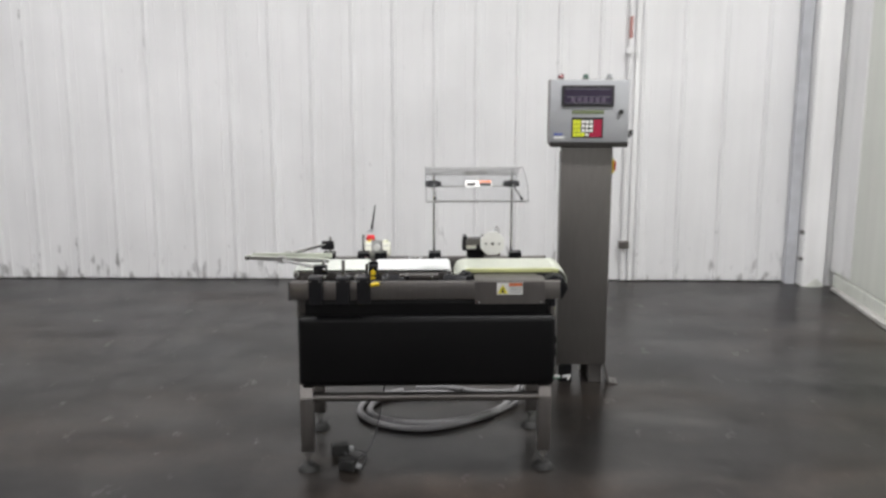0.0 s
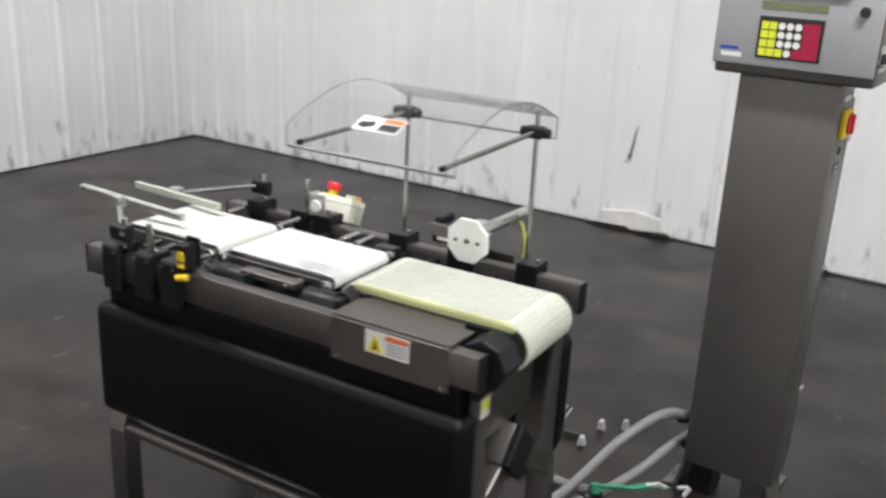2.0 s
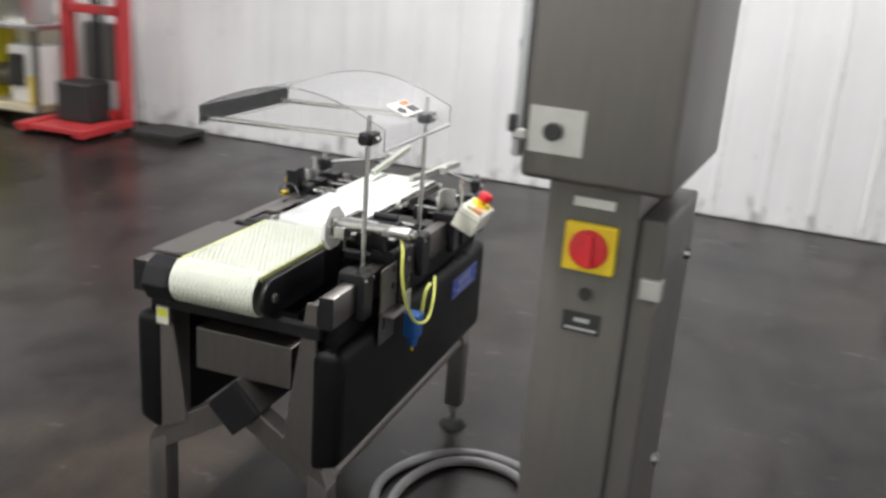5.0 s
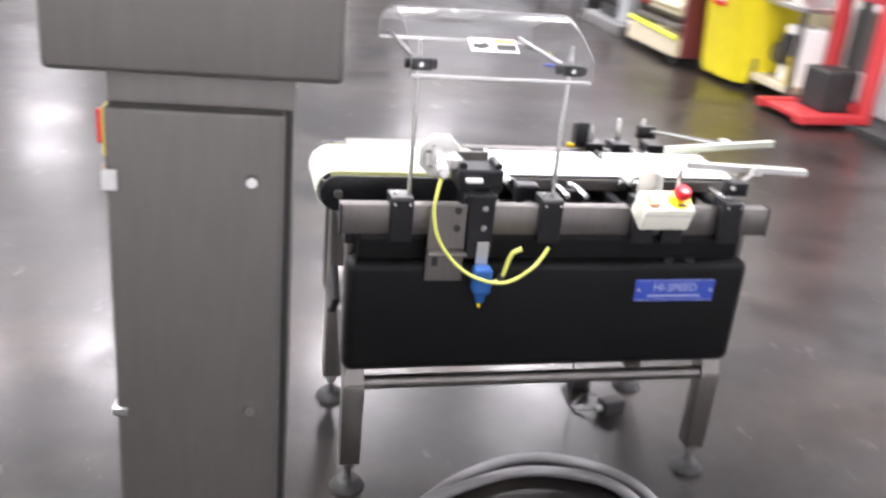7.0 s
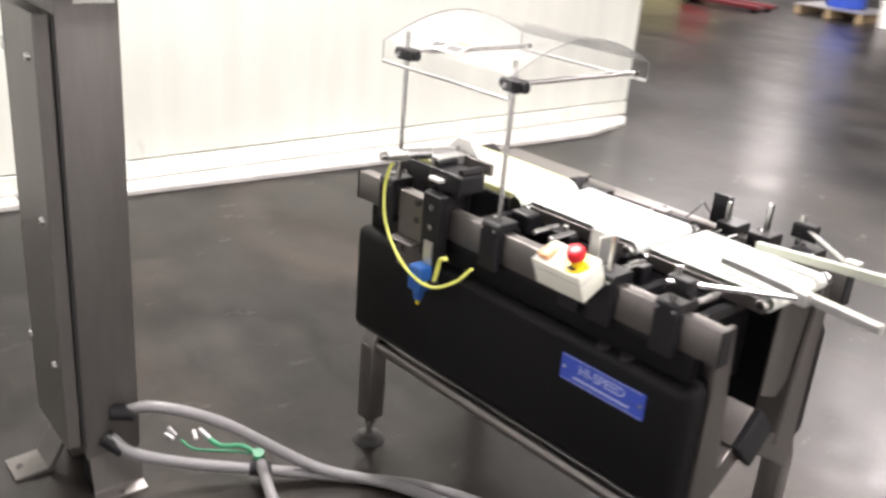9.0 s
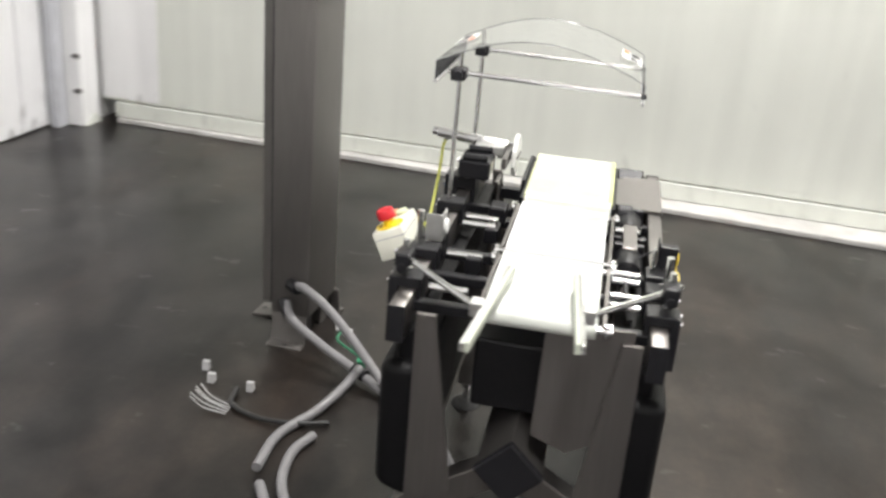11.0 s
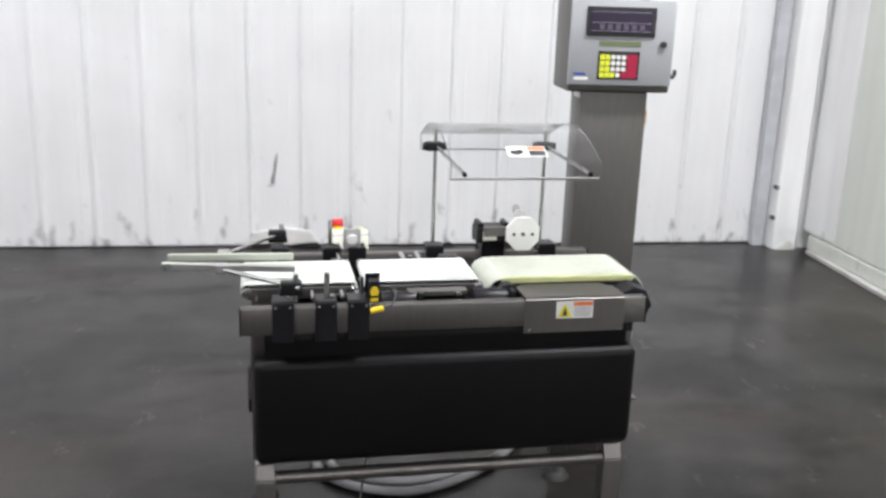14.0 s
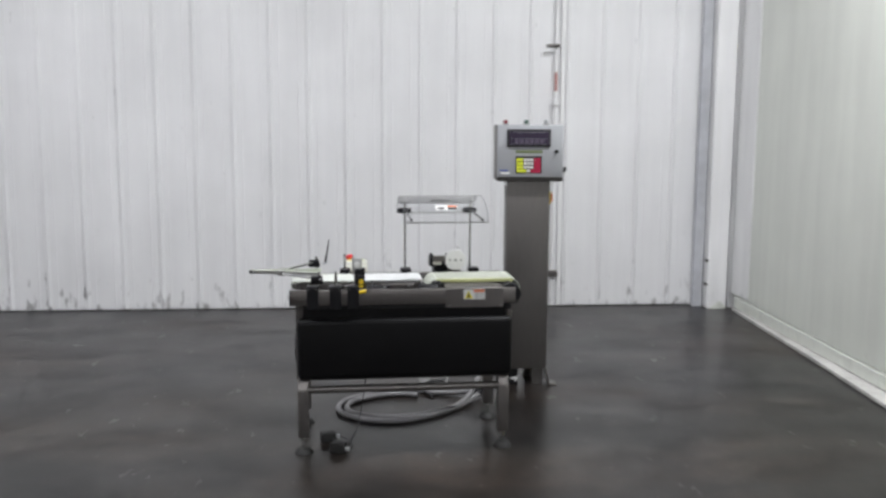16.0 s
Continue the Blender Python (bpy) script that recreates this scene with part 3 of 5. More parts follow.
def leg(sx, y, yc):
    x = sx * 0.505
    d = 1 if yc > y else -1
    xa, xb = min(sx * 0.4775, sx * 0.5325), max(sx * 0.4775, sx * 0.5325)
    lg = part("leg", prism([(y - 0.0275 * d, 0.085), (y - 0.0275 * d, 0.325), (y + 0.0275 * d, 0.356), (y + 0.0275 * d, 0.085)], "x", xa, xb, 0.003), STEEL, cw, "square stainless leg", 40)
    part("arm", prism([(y - 0.0275 * d, 0.328), (y - 0.010 * d, 0.370), (yc, 0.523), (yc, 0.453), (y + 0.0275 * d, 0.322)], "x", xa + 0.001, xb - 0.001, 0.003), STEEL, lg)
    part("stud", rod((x, y, 0.02), (x, y, 0.09), 0.01), CHROME, lg, "threaded stud")
    part("nut", rod((x, y, 0.062), (x, y, 0.078), 0.017, n=6), CHROME, lg)
    part("foot", rod((x, y, 0.0), (x, y, 0.026), 0.05, 0.03, n=24, bev=0.004), RUBBER, lg, "black round levelling foot", 40)
    w = 0.0 if sx > 0 else 0.012
    out = [(y + 0.012 * d, 0.375), (y + 0.012 * d, 0.80 + w), (y + (0.040 + w) * d, 0.80 + w), (y + (0.085 + w) * d, 0.50), (y + (0.095 + w) * d, 0.415)]
    if sx < 0 and d > 0:      # broad inner sheet behind the infeed upright
        part("inner_sheet", prism([(y + 0.040, 0.60), (y + 0.030, 0.835), (y + 0.200, 0.82), (y + 0.205, 0.575), (y + 0.13, 0.545)], "x", -0.522, -0.517, 0.001), STEEL, cw, "broad stainless inner sheet")
    part("upright_plate", prism(out, "x", sx * 0.525, sx * 0.537, 0.002), STEEL, cw, "tapered stainless upright plate")
    part("upright_flange", box(min(sx * 0.44, sx * 0.526), max(sx * 0.44, sx * 0.526), min(y + 0.03 * d, y + 0.04 * d), max(y + 0.03 * d, y + 0.04 * d), 0.38, 0.79, 0.001), STEEL, cw)


for sx in (-1, 1):
    leg(sx, 0.03, 0.2675)
    leg(sx, 0.495, 0.2675)
for y in (0.03, 0.495):
    part("stretcher", rod((-0.478, y, 0.325), (0.478, y, 0.325), 0.019, n=20), STEEL, cw, "round stainless stretcher tube", 40)

# inner pan below the belts
part("motor_housing", box(-0.42, 0.42, 0.16, 0.375, 0.56, 0.72, 0.006), BLACK, cw)
part("drip_plate", box(0.44, 0.50, 0.13, 0.40, 0.55, 0.66, 0.003), STEEL, cw)


# three belts
def loop_belt(name, x0, x1, y0, y1, z, thick, material, label, ribs=0.0):
    """A closed belt round two end rollers; ribs > 0 gives it cross bars."""
    r = thick / 2
    cz = z - r
    pts = []
    n = 14
    L = (x1 - x0) - 2 * r
    flat = max(2, int(L / ribs)) if ribs else 2
    for i in range(flat + 1):
        pts.append((x0 + r + L * i / flat, z))
    for i in range(1, n):
        a = math.pi / 2 - math.pi * i / n
        pts.append((x1 - r + r * math.cos(a), cz + r * math.sin(a)))
    for i in range(flat + 1):
        pts.append((x1 - r - L * i / flat, z - thick))
    for i in range(1, n):
        a = -math.pi / 2 - math.pi * i / n
        pts.append((x0 + r + r * math.cos(a), cz + r * math.sin(a)))
    bm = bmesh.new()
    rows = [[bm.verts.new((px, y, pz)) for y in (y0, y1)] for px, pz in pts]
    for i in range(len(rows)):
        a, b = rows[i], rows[(i + 1) % len(rows)]
        bm.faces.new((a[0], a[1], b[1], b[0]))
    bmesh.ops.recalc_face_normals(bm, faces=bm.faces)
    bmesh.ops.solidify(bm, geom=bm.faces[:], thickness=0.003)
    return part(name, bm, material, cw, label, 40)


infeed = loop_belt("belt", -0.562, -0.241, 0.136, 0.352, 0.856, 0.036, BELT_INFEED, "pale cream infeed belt")
weigh = loop_belt("belt", -0.221, 0.112, 0.136, 0.352, 0.856, 0.036, BELT_WHITE, "bright white weighing belt")
outfeed = loop_belt("belt", 0.126, 0.605, 0.130, 0.352, 0.857, 0.104, BELT_CREAM, "cream modular outfeed belt with cross bars", 0.0127)
# hinge teeth of the modular belt, staggered from row to row
tv, tf = [], []


def tooth(c, along, up, half_y, half_a, half_u):
    k = len(tv)
    for a, y, u in itertools.product((-1, 1), (-1, 1), (-1, 1)):
        tv.append(c + along * a * half_a + Vector((0, y * half_y, 0)) + up * u * half_u)
    tf.extend([tuple(k + q for q in f) for f in ((0, 1, 3, 2), (4, 6, 7, 5), (0, 4, 5, 1), (2, 3, 7, 6), (0, 2, 6, 4), (1, 5, 7, 3))])


rows_of_teeth = [(Vector((0.185 + 0.0127 * k, 0.241, 0.8575)), Vector((1, 0, 0)), Vector((0, 0, 1))) for k in range(29)]
for k in range(1, 13):
    a = math.pi / 2 - math.pi * k / 13
    rows_of_teeth.append((Vector((0.553 + 0.0523 * math.cos(a), 0.241, 0.805 + 0.0523 * math.sin(a))), Vector((-math.sin(a), 0, math.cos(a))), Vector((math.cos(a), 0, math.sin(a)))))
for k in range(1, 7):
    a = math.pi / 2 + math.pi * k / 13
    rows_of_teeth.append((Vector((0.178 + 0.0523 * math.cos(a), 0.241, 0.805 + 0.0523 * math.sin(a))), Vector((-math.sin(a), 0, math.cos(a))), Vector((math.cos(a), 0, math.sin(a)))))
for n, (c, along, up) in enumerate(rows_of_teeth):
    for k in range(17):
        y = -0.104 + 0.0127 * k + (0.0045 if n % 2 else 0.0)
        tooth(c + Vector((0, y, 0)), along, up, 0.0042, 0.0052, 0.0013)
me = bpy.data.meshes.new("hinge_teeth")
me.from_pydata(tv, [], tf)
me.materials.append(BELT_CREAM)
teeth = new("hinge_teeth", me)
teeth.parent = outfeed
teeth["kind"] = "stuff"
for y0, y1 in ((0.127, 0.130), (0.3525, 0.3555)):
    part("belt_edge", box(0.17, 0.57, y0, y1, 0.843, 0.8555), BELT_EDGE, outfeed, "yellowed belt edge")
part("belt_edge", box(0.175, 0.560, 0.1305, 0.1385, 0.8572, 0.8592, 0.0008), BELT_EDGE, outfeed, "yellowed belt edge")

for bx0, bx1, zb, zt, ob in ((-0.545, -0.25, 0.818, 0.848, infeed), (-0.21, 0.10, 0.818, 0.848, weigh), (0.17, 0.565, 0.76, 0.842, outfeed)):
    for y in (0.118, 0.357):
        part("side_plate", box(bx0, bx1, y, y + 0.008, zb, zt, 0.001), STEEL if ob is not outfeed else BLACK, ob)
for x, ob in ((-0.544, infeed), (-0.253, infeed), (-0.21, weigh), (0.10, weigh)):
    part("roller_shaft", rod((x, 0.105, 0.838), (x, 0.378, 0.838), 0.006), CHROME, ob)
    for y in (0.108, 0.366):
        part("bearing", rod((x, y, 0.838), (x, y + 0.012, 0.838), 0.014, bev=0.002), CHROME, ob)
part("bearing_block", prism([(0.50, 0.83), (0.54, 0.85), (0.58, 0.835), (0.60, 0.79), (0.575, 0.745), (0.52, 0.745), (0.49, 0.79)], "y", 0.045, 0.117, 0.004), BLACK, outfeed, "black bearing block")
nose = [(0.552 + 0.046 * math.cos(math.pi * (0.5 - k / 12)), 0.803 + 0.046 * math.sin(math.pi * (0.5 - k / 12))) for k in range(13)]
part("nose_plate", prism([(0.30, 0.849)] + nose + [(0.30, 0.757)], "y", 0.366, 0.378, 0.002), BLACK, outfeed, "black belt side plate with a round nose", 40)
part("nose_bolt", rod((0.552, 0.378, 0.803), (0.552, 0.386, 0.803), 0.012, n=6), STEEL_DARK, outfeed)
part("end_label", box(0.546, 0.5475, 0.050, 0.084, 0.672, 0.715), IVORY, cw, "small yellow and white warning label")
part("label_mark", box(0.5475, 0.5482, 0.053, 0.081, 0.692, 0.712), KEY_YELLOW, cw)
part("label_stay", box(0.53, 0.546, 0.047, 0.088, 0.668, 0.72, 0.002), STEEL, cw)
part("cross_channel", box(0.52, 0.545, 0.04, 0.495, 0.715, 0.748, 0.003), BLACK, cw)
for x in (-0.47, -0.32, -0.18, 0.07, 0.16):
    part("cross_bar", box(x - 0.012, x + 0.012, 0.03, 0.505, 0.79, 0.812, 0.003), BLACK, cw)

# drive motors and couplings between the front rail and the belts
for x in (-0.13, 0.13):
    m = part("drive_motor", rod((x - 0.055, 0.08, 0.812), (x + 0.045, 0.08, 0.812), 0.033, n=20, bev=0.004), BLACK, cw, "black drive motor", 40)
    part("motor_flange", box(x + 0.045, x + 0.062, 0.045, 0.115, 0.78, 0.847, 0.004), BLACK, m)
    part("motor_label", box(x + 0.0, x + 0.03, 0.049, 0.0505, 0.80, 0.815), YELLOW if x > 0 else WHITE, m)
part("toothed_pulley", rod((0.178, 0.075, 0.83), (0.178, 0.112, 0.83), 0.026, n=20, bev=0.003), BLACK, cw)
part("weigh_cell_bar", box(-0.11, 0.055, 0.062, 0.095, 0.832, 0.848, 0.002), STEEL, cw)
for x in (-0.42, -0.37, -0.29, -0.25, 0.03):
    part("adjuster", rod((x, 0.055, 0.838), (x, 0.115, 0.838), 0.007, bev=0.001), CHROME, cw)
for x in (-0.46, -0.27, -0.07, -0.02):
    part("adjuster", rod((x, 0.395, 0.838), (x, 0.475, 0.838), 0.008, bev=0.001), CHROME, cw)
part("idler_block", box(-0.085, -0.02, 0.388, 0.42, 0.80, 0.836, 0.004), BLACK, cw)
part("idler_pin", rod((-0.05, 0.40, 0.83), (-0.05, 0.40, 0.852), 0.008, bev=0.001), CHROME, cw)
part("idler_block", box(0.04, 0.10, 0.385, 0.43, 0.80, 0.85, 0.006), BLACK, cw)
part("idler_block", box(-0.295, -0.25, 0.395, 0.43, 0.80, 0.842, 0.004), BLACK, cw)
part("cable_run", tube([(-0.40, 0.07, 0.80), (-0.3, 0.085, 0.835), (-0.2, 0.075, 0.82), (-0.08, 0.09, 0.80), (0.05, 0.08, 0.79)], 0.006), RUBBER, cw)


# clamp blocks that saddle the rails
def clamp(xc, side, w=0.056, top=0.856, bottom=0.742):
    if side == "front":
        out = [(-0.022, bottom), (-0.022, top - 0.006), (-0.016, top), (0.046, top), (0.046, 0.80), (0.036, 0.80), (0.036, 0.834), (-0.002, 0.834), (-0.002, bottom)]
    else:
        out = [(0.557, bottom), (0.557, top - 0.006), (0.551, top), (0.489, top), (0.489, 0.80), (0.499, 0.80), (0.499, 0.834), (0.537, 0.834), (0.537, bottom)]
    ob = part("clamp_block", prism(out, "x", xc - w / 2, xc + w / 2, 0.003), BLACK, cw, "black nylon rail clamp")
    y = -0.022 if side == "front" else 0.557
    s = -1 if side == "front" else 1
    for dx in (-0.019, 0.019):
        part("bolt", rod((xc + dx, y, 0.842), (xc + dx, y + s * 0.004, 0.842), 0.0045, n=8), CHROME, ob)
    yk = 0.012 if side == "front" else 0.523
    part("bolt", rod((xc + 0.015, yk, top), (xc + 0.015, yk, top + 0.005), 0.006, n=8), CHROME, ob)
    return ob


for xc in (-0.452, -0.340, -0.2545):
    clamp(xc, "front")
for xc in (0.42, 0.045, -0.205, -0.285, -0.445):
    clamp(xc, "rear")
clamp(0.235, "rear", 0.075, 0.868, 0.70)

GUARD_EDGE = mat("acrylic_edge", (0.17, 0.175, 0.18), 0.2, 0, 0.1, 40)
# lane guides on rods over the infeed
for yin, ytip, zin, ztip, s, yrail, name in ((0.315, 0.350, 0.882, 0.876, 1, 0.52, "rear"), (0.188, 0.166, 0.884, 0.906, -1, 0.012, "front")):
    a, b = Vector((-0.412, yin, zin)), Vector((-0.768, ytip, ztip))
    g = part("lane_guide", bar(a, b, 0.010, 0.020, 0.002), UHMW, cw, "pale green plastic lane guide")
    off = Vector((0, s * 0.009, 0))
    part("backing", bar(a + off, b + off, 0.007, 0.017, 0.001), ALU, g, "aluminium backing strip")
    j = a.lerp(b, 0.56) + Vector((0, s * 0.022, 0.0))
    part("pivot", box(j.x - 0.016, j.x + 0.016, j.y - 0.012, j.y + 0.012, j.z - 0.012, j.z + 0.016, 0.003), ALU, g)
    end = Vector((-0.452 if s > 0 else -0.430, yrail + s * 0.01, 0.892))
    part("support_rod", rod(j, end + (end - j).normalized() * 0.03, 0.0065), CHROME, g, "round chrome support rod")
    part("swivel_clamp", box(end.x - 0.028, end.x + 0.028, end.y - 0.016, end.y + 0.016, end.z - 0.013, end.z + 0.014, 0.005), BLACK, g, "black swivel clamp")
    part("post", rod((end.x + 0.012, end.y, 0.85), (end.x + 0.012, end.y, 0.925), 0.0075), CHROME, g)
    part("knob", rod((end.x - 0.03, end.y, 0.876), (end.x + 0.03, end.y, 0.876), 0.011, bev=0.002), BLACK, g)
part("spare_post", rod((-0.337, 0.005, 0.85), (-0.337, 0.005, 0.925), 0.008), CHROME, cw)
part("spare_post", rod((-0.287, 0.535, 0.85), (-0.287, 0.535, 0.935), 0.007), CHROME, cw)

# light barrier: sensor on the front, reflector on the rear
sn = part("sensor", box(-0.228, -0.2, -0.018, 0.022, 0.845, 0.905, 0.003), BLACK, cw, "black photo sensor with a yellow front")
part("sensor_face", prism([(-0.226, 0.878), (-0.221, 0.888), (-0.214, 0.891), (-0.207, 0.888), (-0.202, 0.878), (-0.205, 0.866), (-0.223, 0.866)], "y", -0.021, -0.0175, 0.001), YELLOW, sn)
part("sensor_face", box(-0.224, -0.204, -0.021, -0.0175, 0.850, 0.860, 0.001), YELLOW, sn)
part("plug", rod((-0.224, -0.024, 0.825), (-0.19, -0.024, 0.833), 0.008, bev=0.002), YELLOW, sn, "yellow cable plug")
part("cable", tube([(-0.19, -0.024, 0.833), (-0.165, -0.022, 0.845), (-0.155, 0.0, 0.872), (-0.165, 0.03, 0.87), (-0.15, 0.06, 0.84)], 0.0022), LEAD, sn)
part("bracket", box(-0.235, -0.195, 0.022, 0.026, 0.84, 0.915, 0.001), BLACK, sn)
part("stripe_rod", rod((-0.243, 0.03, 0.85), (-0.243, 0.03, 0.905), 0.006), CHROME, sn)
rf = part("reflector", rod((-0.222, 0.484, 0.882), (-0.222, 0.492, 0.882), 0.017, n=20, bev=0.002), WHITE, cw, "round white reflector on an aluminium bracket")
part("bracket", box(-0.248, -0.196, 0.492, 0.497, 0.852, 0.915, 0.001), ALU, rf)
part("bracket_flange", box(-0.248, -0.244, 0.497, 0.53, 0.852, 0.915, 0.001), ALU, rf)

# emergency stop box, tilted to the rear
EB = pose(-0.222, 0.595, 0.848, -24, 0, 0)
bm = box(-0.070, 0.060, -0.036, 0.036, -0.034, 0.034, 0.004)
bm.transform(EB)
eb = part("stop_box", bm, IVORY, cw, "ivory stop box with a red mushroom button", 40)
for nm, bmx, mt in (
    ("yellow_disc", rod((-0.036, 0, 0.034), (-0.036, 0, 0.037), 0.031, n=24), YELLOW),
    ("button_stem", rod((-0.036, 0, 0.037), (-0.036, 0, 0.052), 0.013, n=18), YELLOW),
    ("stop_button", rod((-0.036, 0, 0.05), (-0.036, 0, 0.074), 0.021, 0.019, n=24, bev=0.005), RED),
    ("disc_print", box(-0.048, -0.024, 0.017, 0.025, 0.037, 0.0375), PRINT_BLACK),
    ("start_button", box(0.022, 0.05, -0.002, 0.026, 0.034, 0.046, 0.003), mat("orange_button", (0.70, 0.33, 0.17), 0.4)),
    ("button_collar", rod((0.036, -0.012, 0.034), (0.036, -0.012, 0.044), 0.014, n=18, bev=0.002), mat("pale_button", (0.62, 0.66, 0.45), 0.4)),
    ("seam", box(-0.0705, 0.0605, -0.0365, 0.0365, 0.014, 0.016), PRINT_GREY),
):
    bmx.transform(EB)
    part(nm, bmx, mt, eb, smooth=40)
for dx in (-0.063, 0.053):
    for dy in (-0.029, 0.029):
        b2 = rod((dx, dy, 0.034), (dx, dy, 0.0355), 0.004, n=8)
        b2.transform(EB)
        part("screw", b2, PRINT_GREY, eb)
part("hanger", box(-0.25, -0.19, 0.54, 0.572, 0.83, 0.838, 0.001), ALU, eb)

# pusher: air cylinder with octagonal plate
ps = part("pusher_clamp", box(0.172, 0.285, 0.452, 0.535, 0.872, 0.922, 0.006), BLACK, cw, "black pusher clamp block")
part("label", box(0.228, 0.268, 0.520, 0.552, 0.895, 0.903, 0.001), WHITE, ps)
part("label", box(0.19, 0.235, 0.4505, 0.452, 0.882, 0.912), IVORY, ps)
for x in (0.185, 0.272):
    part("bolt_boss", rod((x, 0.52, 0.875), (x, 0.535, 0.875), 0.012, bev=0.002), BLACK, ps)
    part("bolt_boss", rod((x, 0.46, 0.928), (x, 0.525, 0.928), 0.010, bev=0.002), BLACK, ps)
cyl = part("air_cylinder", rod((0.318, 0.425, 0.934), (0.345, 0.625, 0.944), 0.0145, n=20, bev=0.003), ALU, cw, "silver air cylinder", 40)
part("air_cylinder_mount", box(0.272, 0.312, 0.43, 0.51, 0.915, 0.94, 0.003), ALU, cyl)
part("piston_rod", rod((0.322, 0.40, 0.94), (0.322, 0.43, 0.94), 0.006), CHROME, cyl)
octagon = [(0.305 + 0.058 * math.cos(math.pi / 8 + k * math.pi / 4), 0.916 + 0.058 * math.sin(math.pi / 8 + k * math.pi / 4)) for k in range(8)]
pp = part("pusher_plate", prism(octagon, "y", 0.394, 0.406, 0.002), WHITE, cyl, "white octagonal pusher plate")
for dx, r in ((-0.03, 0.005), (0, 0.0065), (0.03, 0.005)):
    part("plate_bolt", rod((0.305 + dx, 0.390, 0.916), (0.305 + dx, 0.394, 0.916), r, n=10), STEEL_DARK, cyl)
part("plate_stay", box(0.30, 0.345, 0.406, 0.45, 0.90, 0.93, 0.002), ALU, cyl)
part("guide_bar", box(0.185, 0.345, 0.412, 0.425, 0.905, 0.935, 0.002), STEEL_DARK, cyl)
part("cylinder_cap", rod((0.345, 0.625, 0.944), (0.347, 0.640, 0.945), 0.011, n=16, bev=0.002), CHROME, cyl)
part("fitting", rod((0.340, 0.60, 0.945), (0.340, 0.60, 0.925), 0.007), CHROME, cyl, "small air fitting")

# air valve below the pusher with its yellow tube
vb = part("valve_bracket", box(0.262, 0.355, 0.558, 0.563, 0.645, 0.845, 0.002), STEEL, cw, "stainless valve bracket")
part("bracket_fold", box(0.262, 0.355, 0.555, 0.60, 0.725, 0.730, 0.001), STEEL, vb)
for z in (0.83, 0.785):
    part("hole_bolt", rod((0.285, 0.563, z), (0.285, 0.567, z), 0.009, n=12), PRINT_BLACK, vb)
part("slot", box(0.325, 0.34, 0.563, 0.5645, 0.685, 0.715, 0.001), PRINT_BLACK, vb)
part("black_strap", box(0.196, 0.26, 0.557, 0.572, 0.71, 0.87, 0.003), BLACK, vb)
for z in (0.79, 0.84):
    part("strap_bolt", rod((0.222, 0.572, z), (0.222, 0.578, z), 0.008, n=10), CHROME, vb)
vv = part("air_valve", box(0.198, 0.243, 0.578, 0.620, 0.632, 0.698, 0.006), BLUE_PAINT, cw, "blue air valve")
part("valve_bowl", rod((0.220, 0.60, 0.606), (0.220, 0.60, 0.637), 0.011, 0.017, n=16), BLUE_PAINT, vv)
part("valve_drain", rod((0.220, 0.60, 0.592), (0.220, 0.60, 0.608), 0.0045, n=10), YELLOW, vv)
part("valve_plate", box(0.205, 0.235, 0.576, 0.582, 0.695, 0.755, 0.001), ALU, vv)
part("air_tube", tube([(0.340, 0.60, 0.930), (0.350, 0.610, 0.900), (0.356, 0.615, 0.84), (0.334, 0.620, 0.765), (0.265, 0.622, 0.692), (0.17, 0.618, 0.664), (0.095, 0.605, 0.698), (0.055, 0.59, 0.745)], 0.0043, steps=10), HOSE_YELLOW, cw, "curved yellow air tube", 60)
part("air_tube", tube([(0.196, 0.60, 0.655), (0.172, 0.60, 0.668), (0.160, 0.60, 0.705), (0.150, 0.602, 0.735), (0.128, 0.605, 0.748)], 0.0055), HOSE_YELLOW, cw, "", 60)
part("tube_clip", rod((0.172, 0.59, 0.668), (0.172, 0.61, 0.668), 0.009), PRINT_BLACK, cw)

# outfeed cover plate with warning label
sh = part("belt_shroud", prism([(-0.003, 0.738), (-0.003, 0.833), (0.0, 0.836), (0.10, 0.838), (0.10, 0.834), (0.003, 0.8325), (-0.0005, 0.830), (-0.0005, 0.738)], "x", 0.205, 0.495), STEEL, cw, "folded stainless cover plate")
part("shroud_wing", prism([(0.205, 0.10), (0.235, 0.122), (0.46, 0.122), (0.495, 0.06), (0.495, 0.0), (0.205, 0.0)], "z", 0.8385, 0.8405), STEEL, sh)
for x in (0.222, 0.48):
    part("screw", rod((x, -0.006, 0.745), (x, -0.003, 0.745), 0.005, n=8), CHROME, sh)
lb = part("warning_label", box(0.295, 0.402, -0.0042, -0.003, 0.778, 0.828), WHITE, sh, "white warning label with a yellow triangle and orange band")
part("label_triangle", prism([(0.299, 0.783), (0.341, 0.783), (0.320, 0.822)], "y", -0.005, -0.0042), mat("warning_yellow", (0.74, 0.66, 0.05), 0.5), sh)
part("label_mark", prism([(0.313, 0.787), (0.327, 0.787), (0.320, 0.812)], "y", -0.0055, -0.005), PRINT_BLACK, sh)
part("label_band", box(0.345, 0.400, -0.0048, -0.0042, 0.814, 0.826), ORANGE, sh)
for z in (0.806, 0.799, 0.792, 0.785):
    part("label_bar", box(0.348, 0.396, -0.0048, -0.0042, z, z + 0.003), PRINT_GREY, sh)

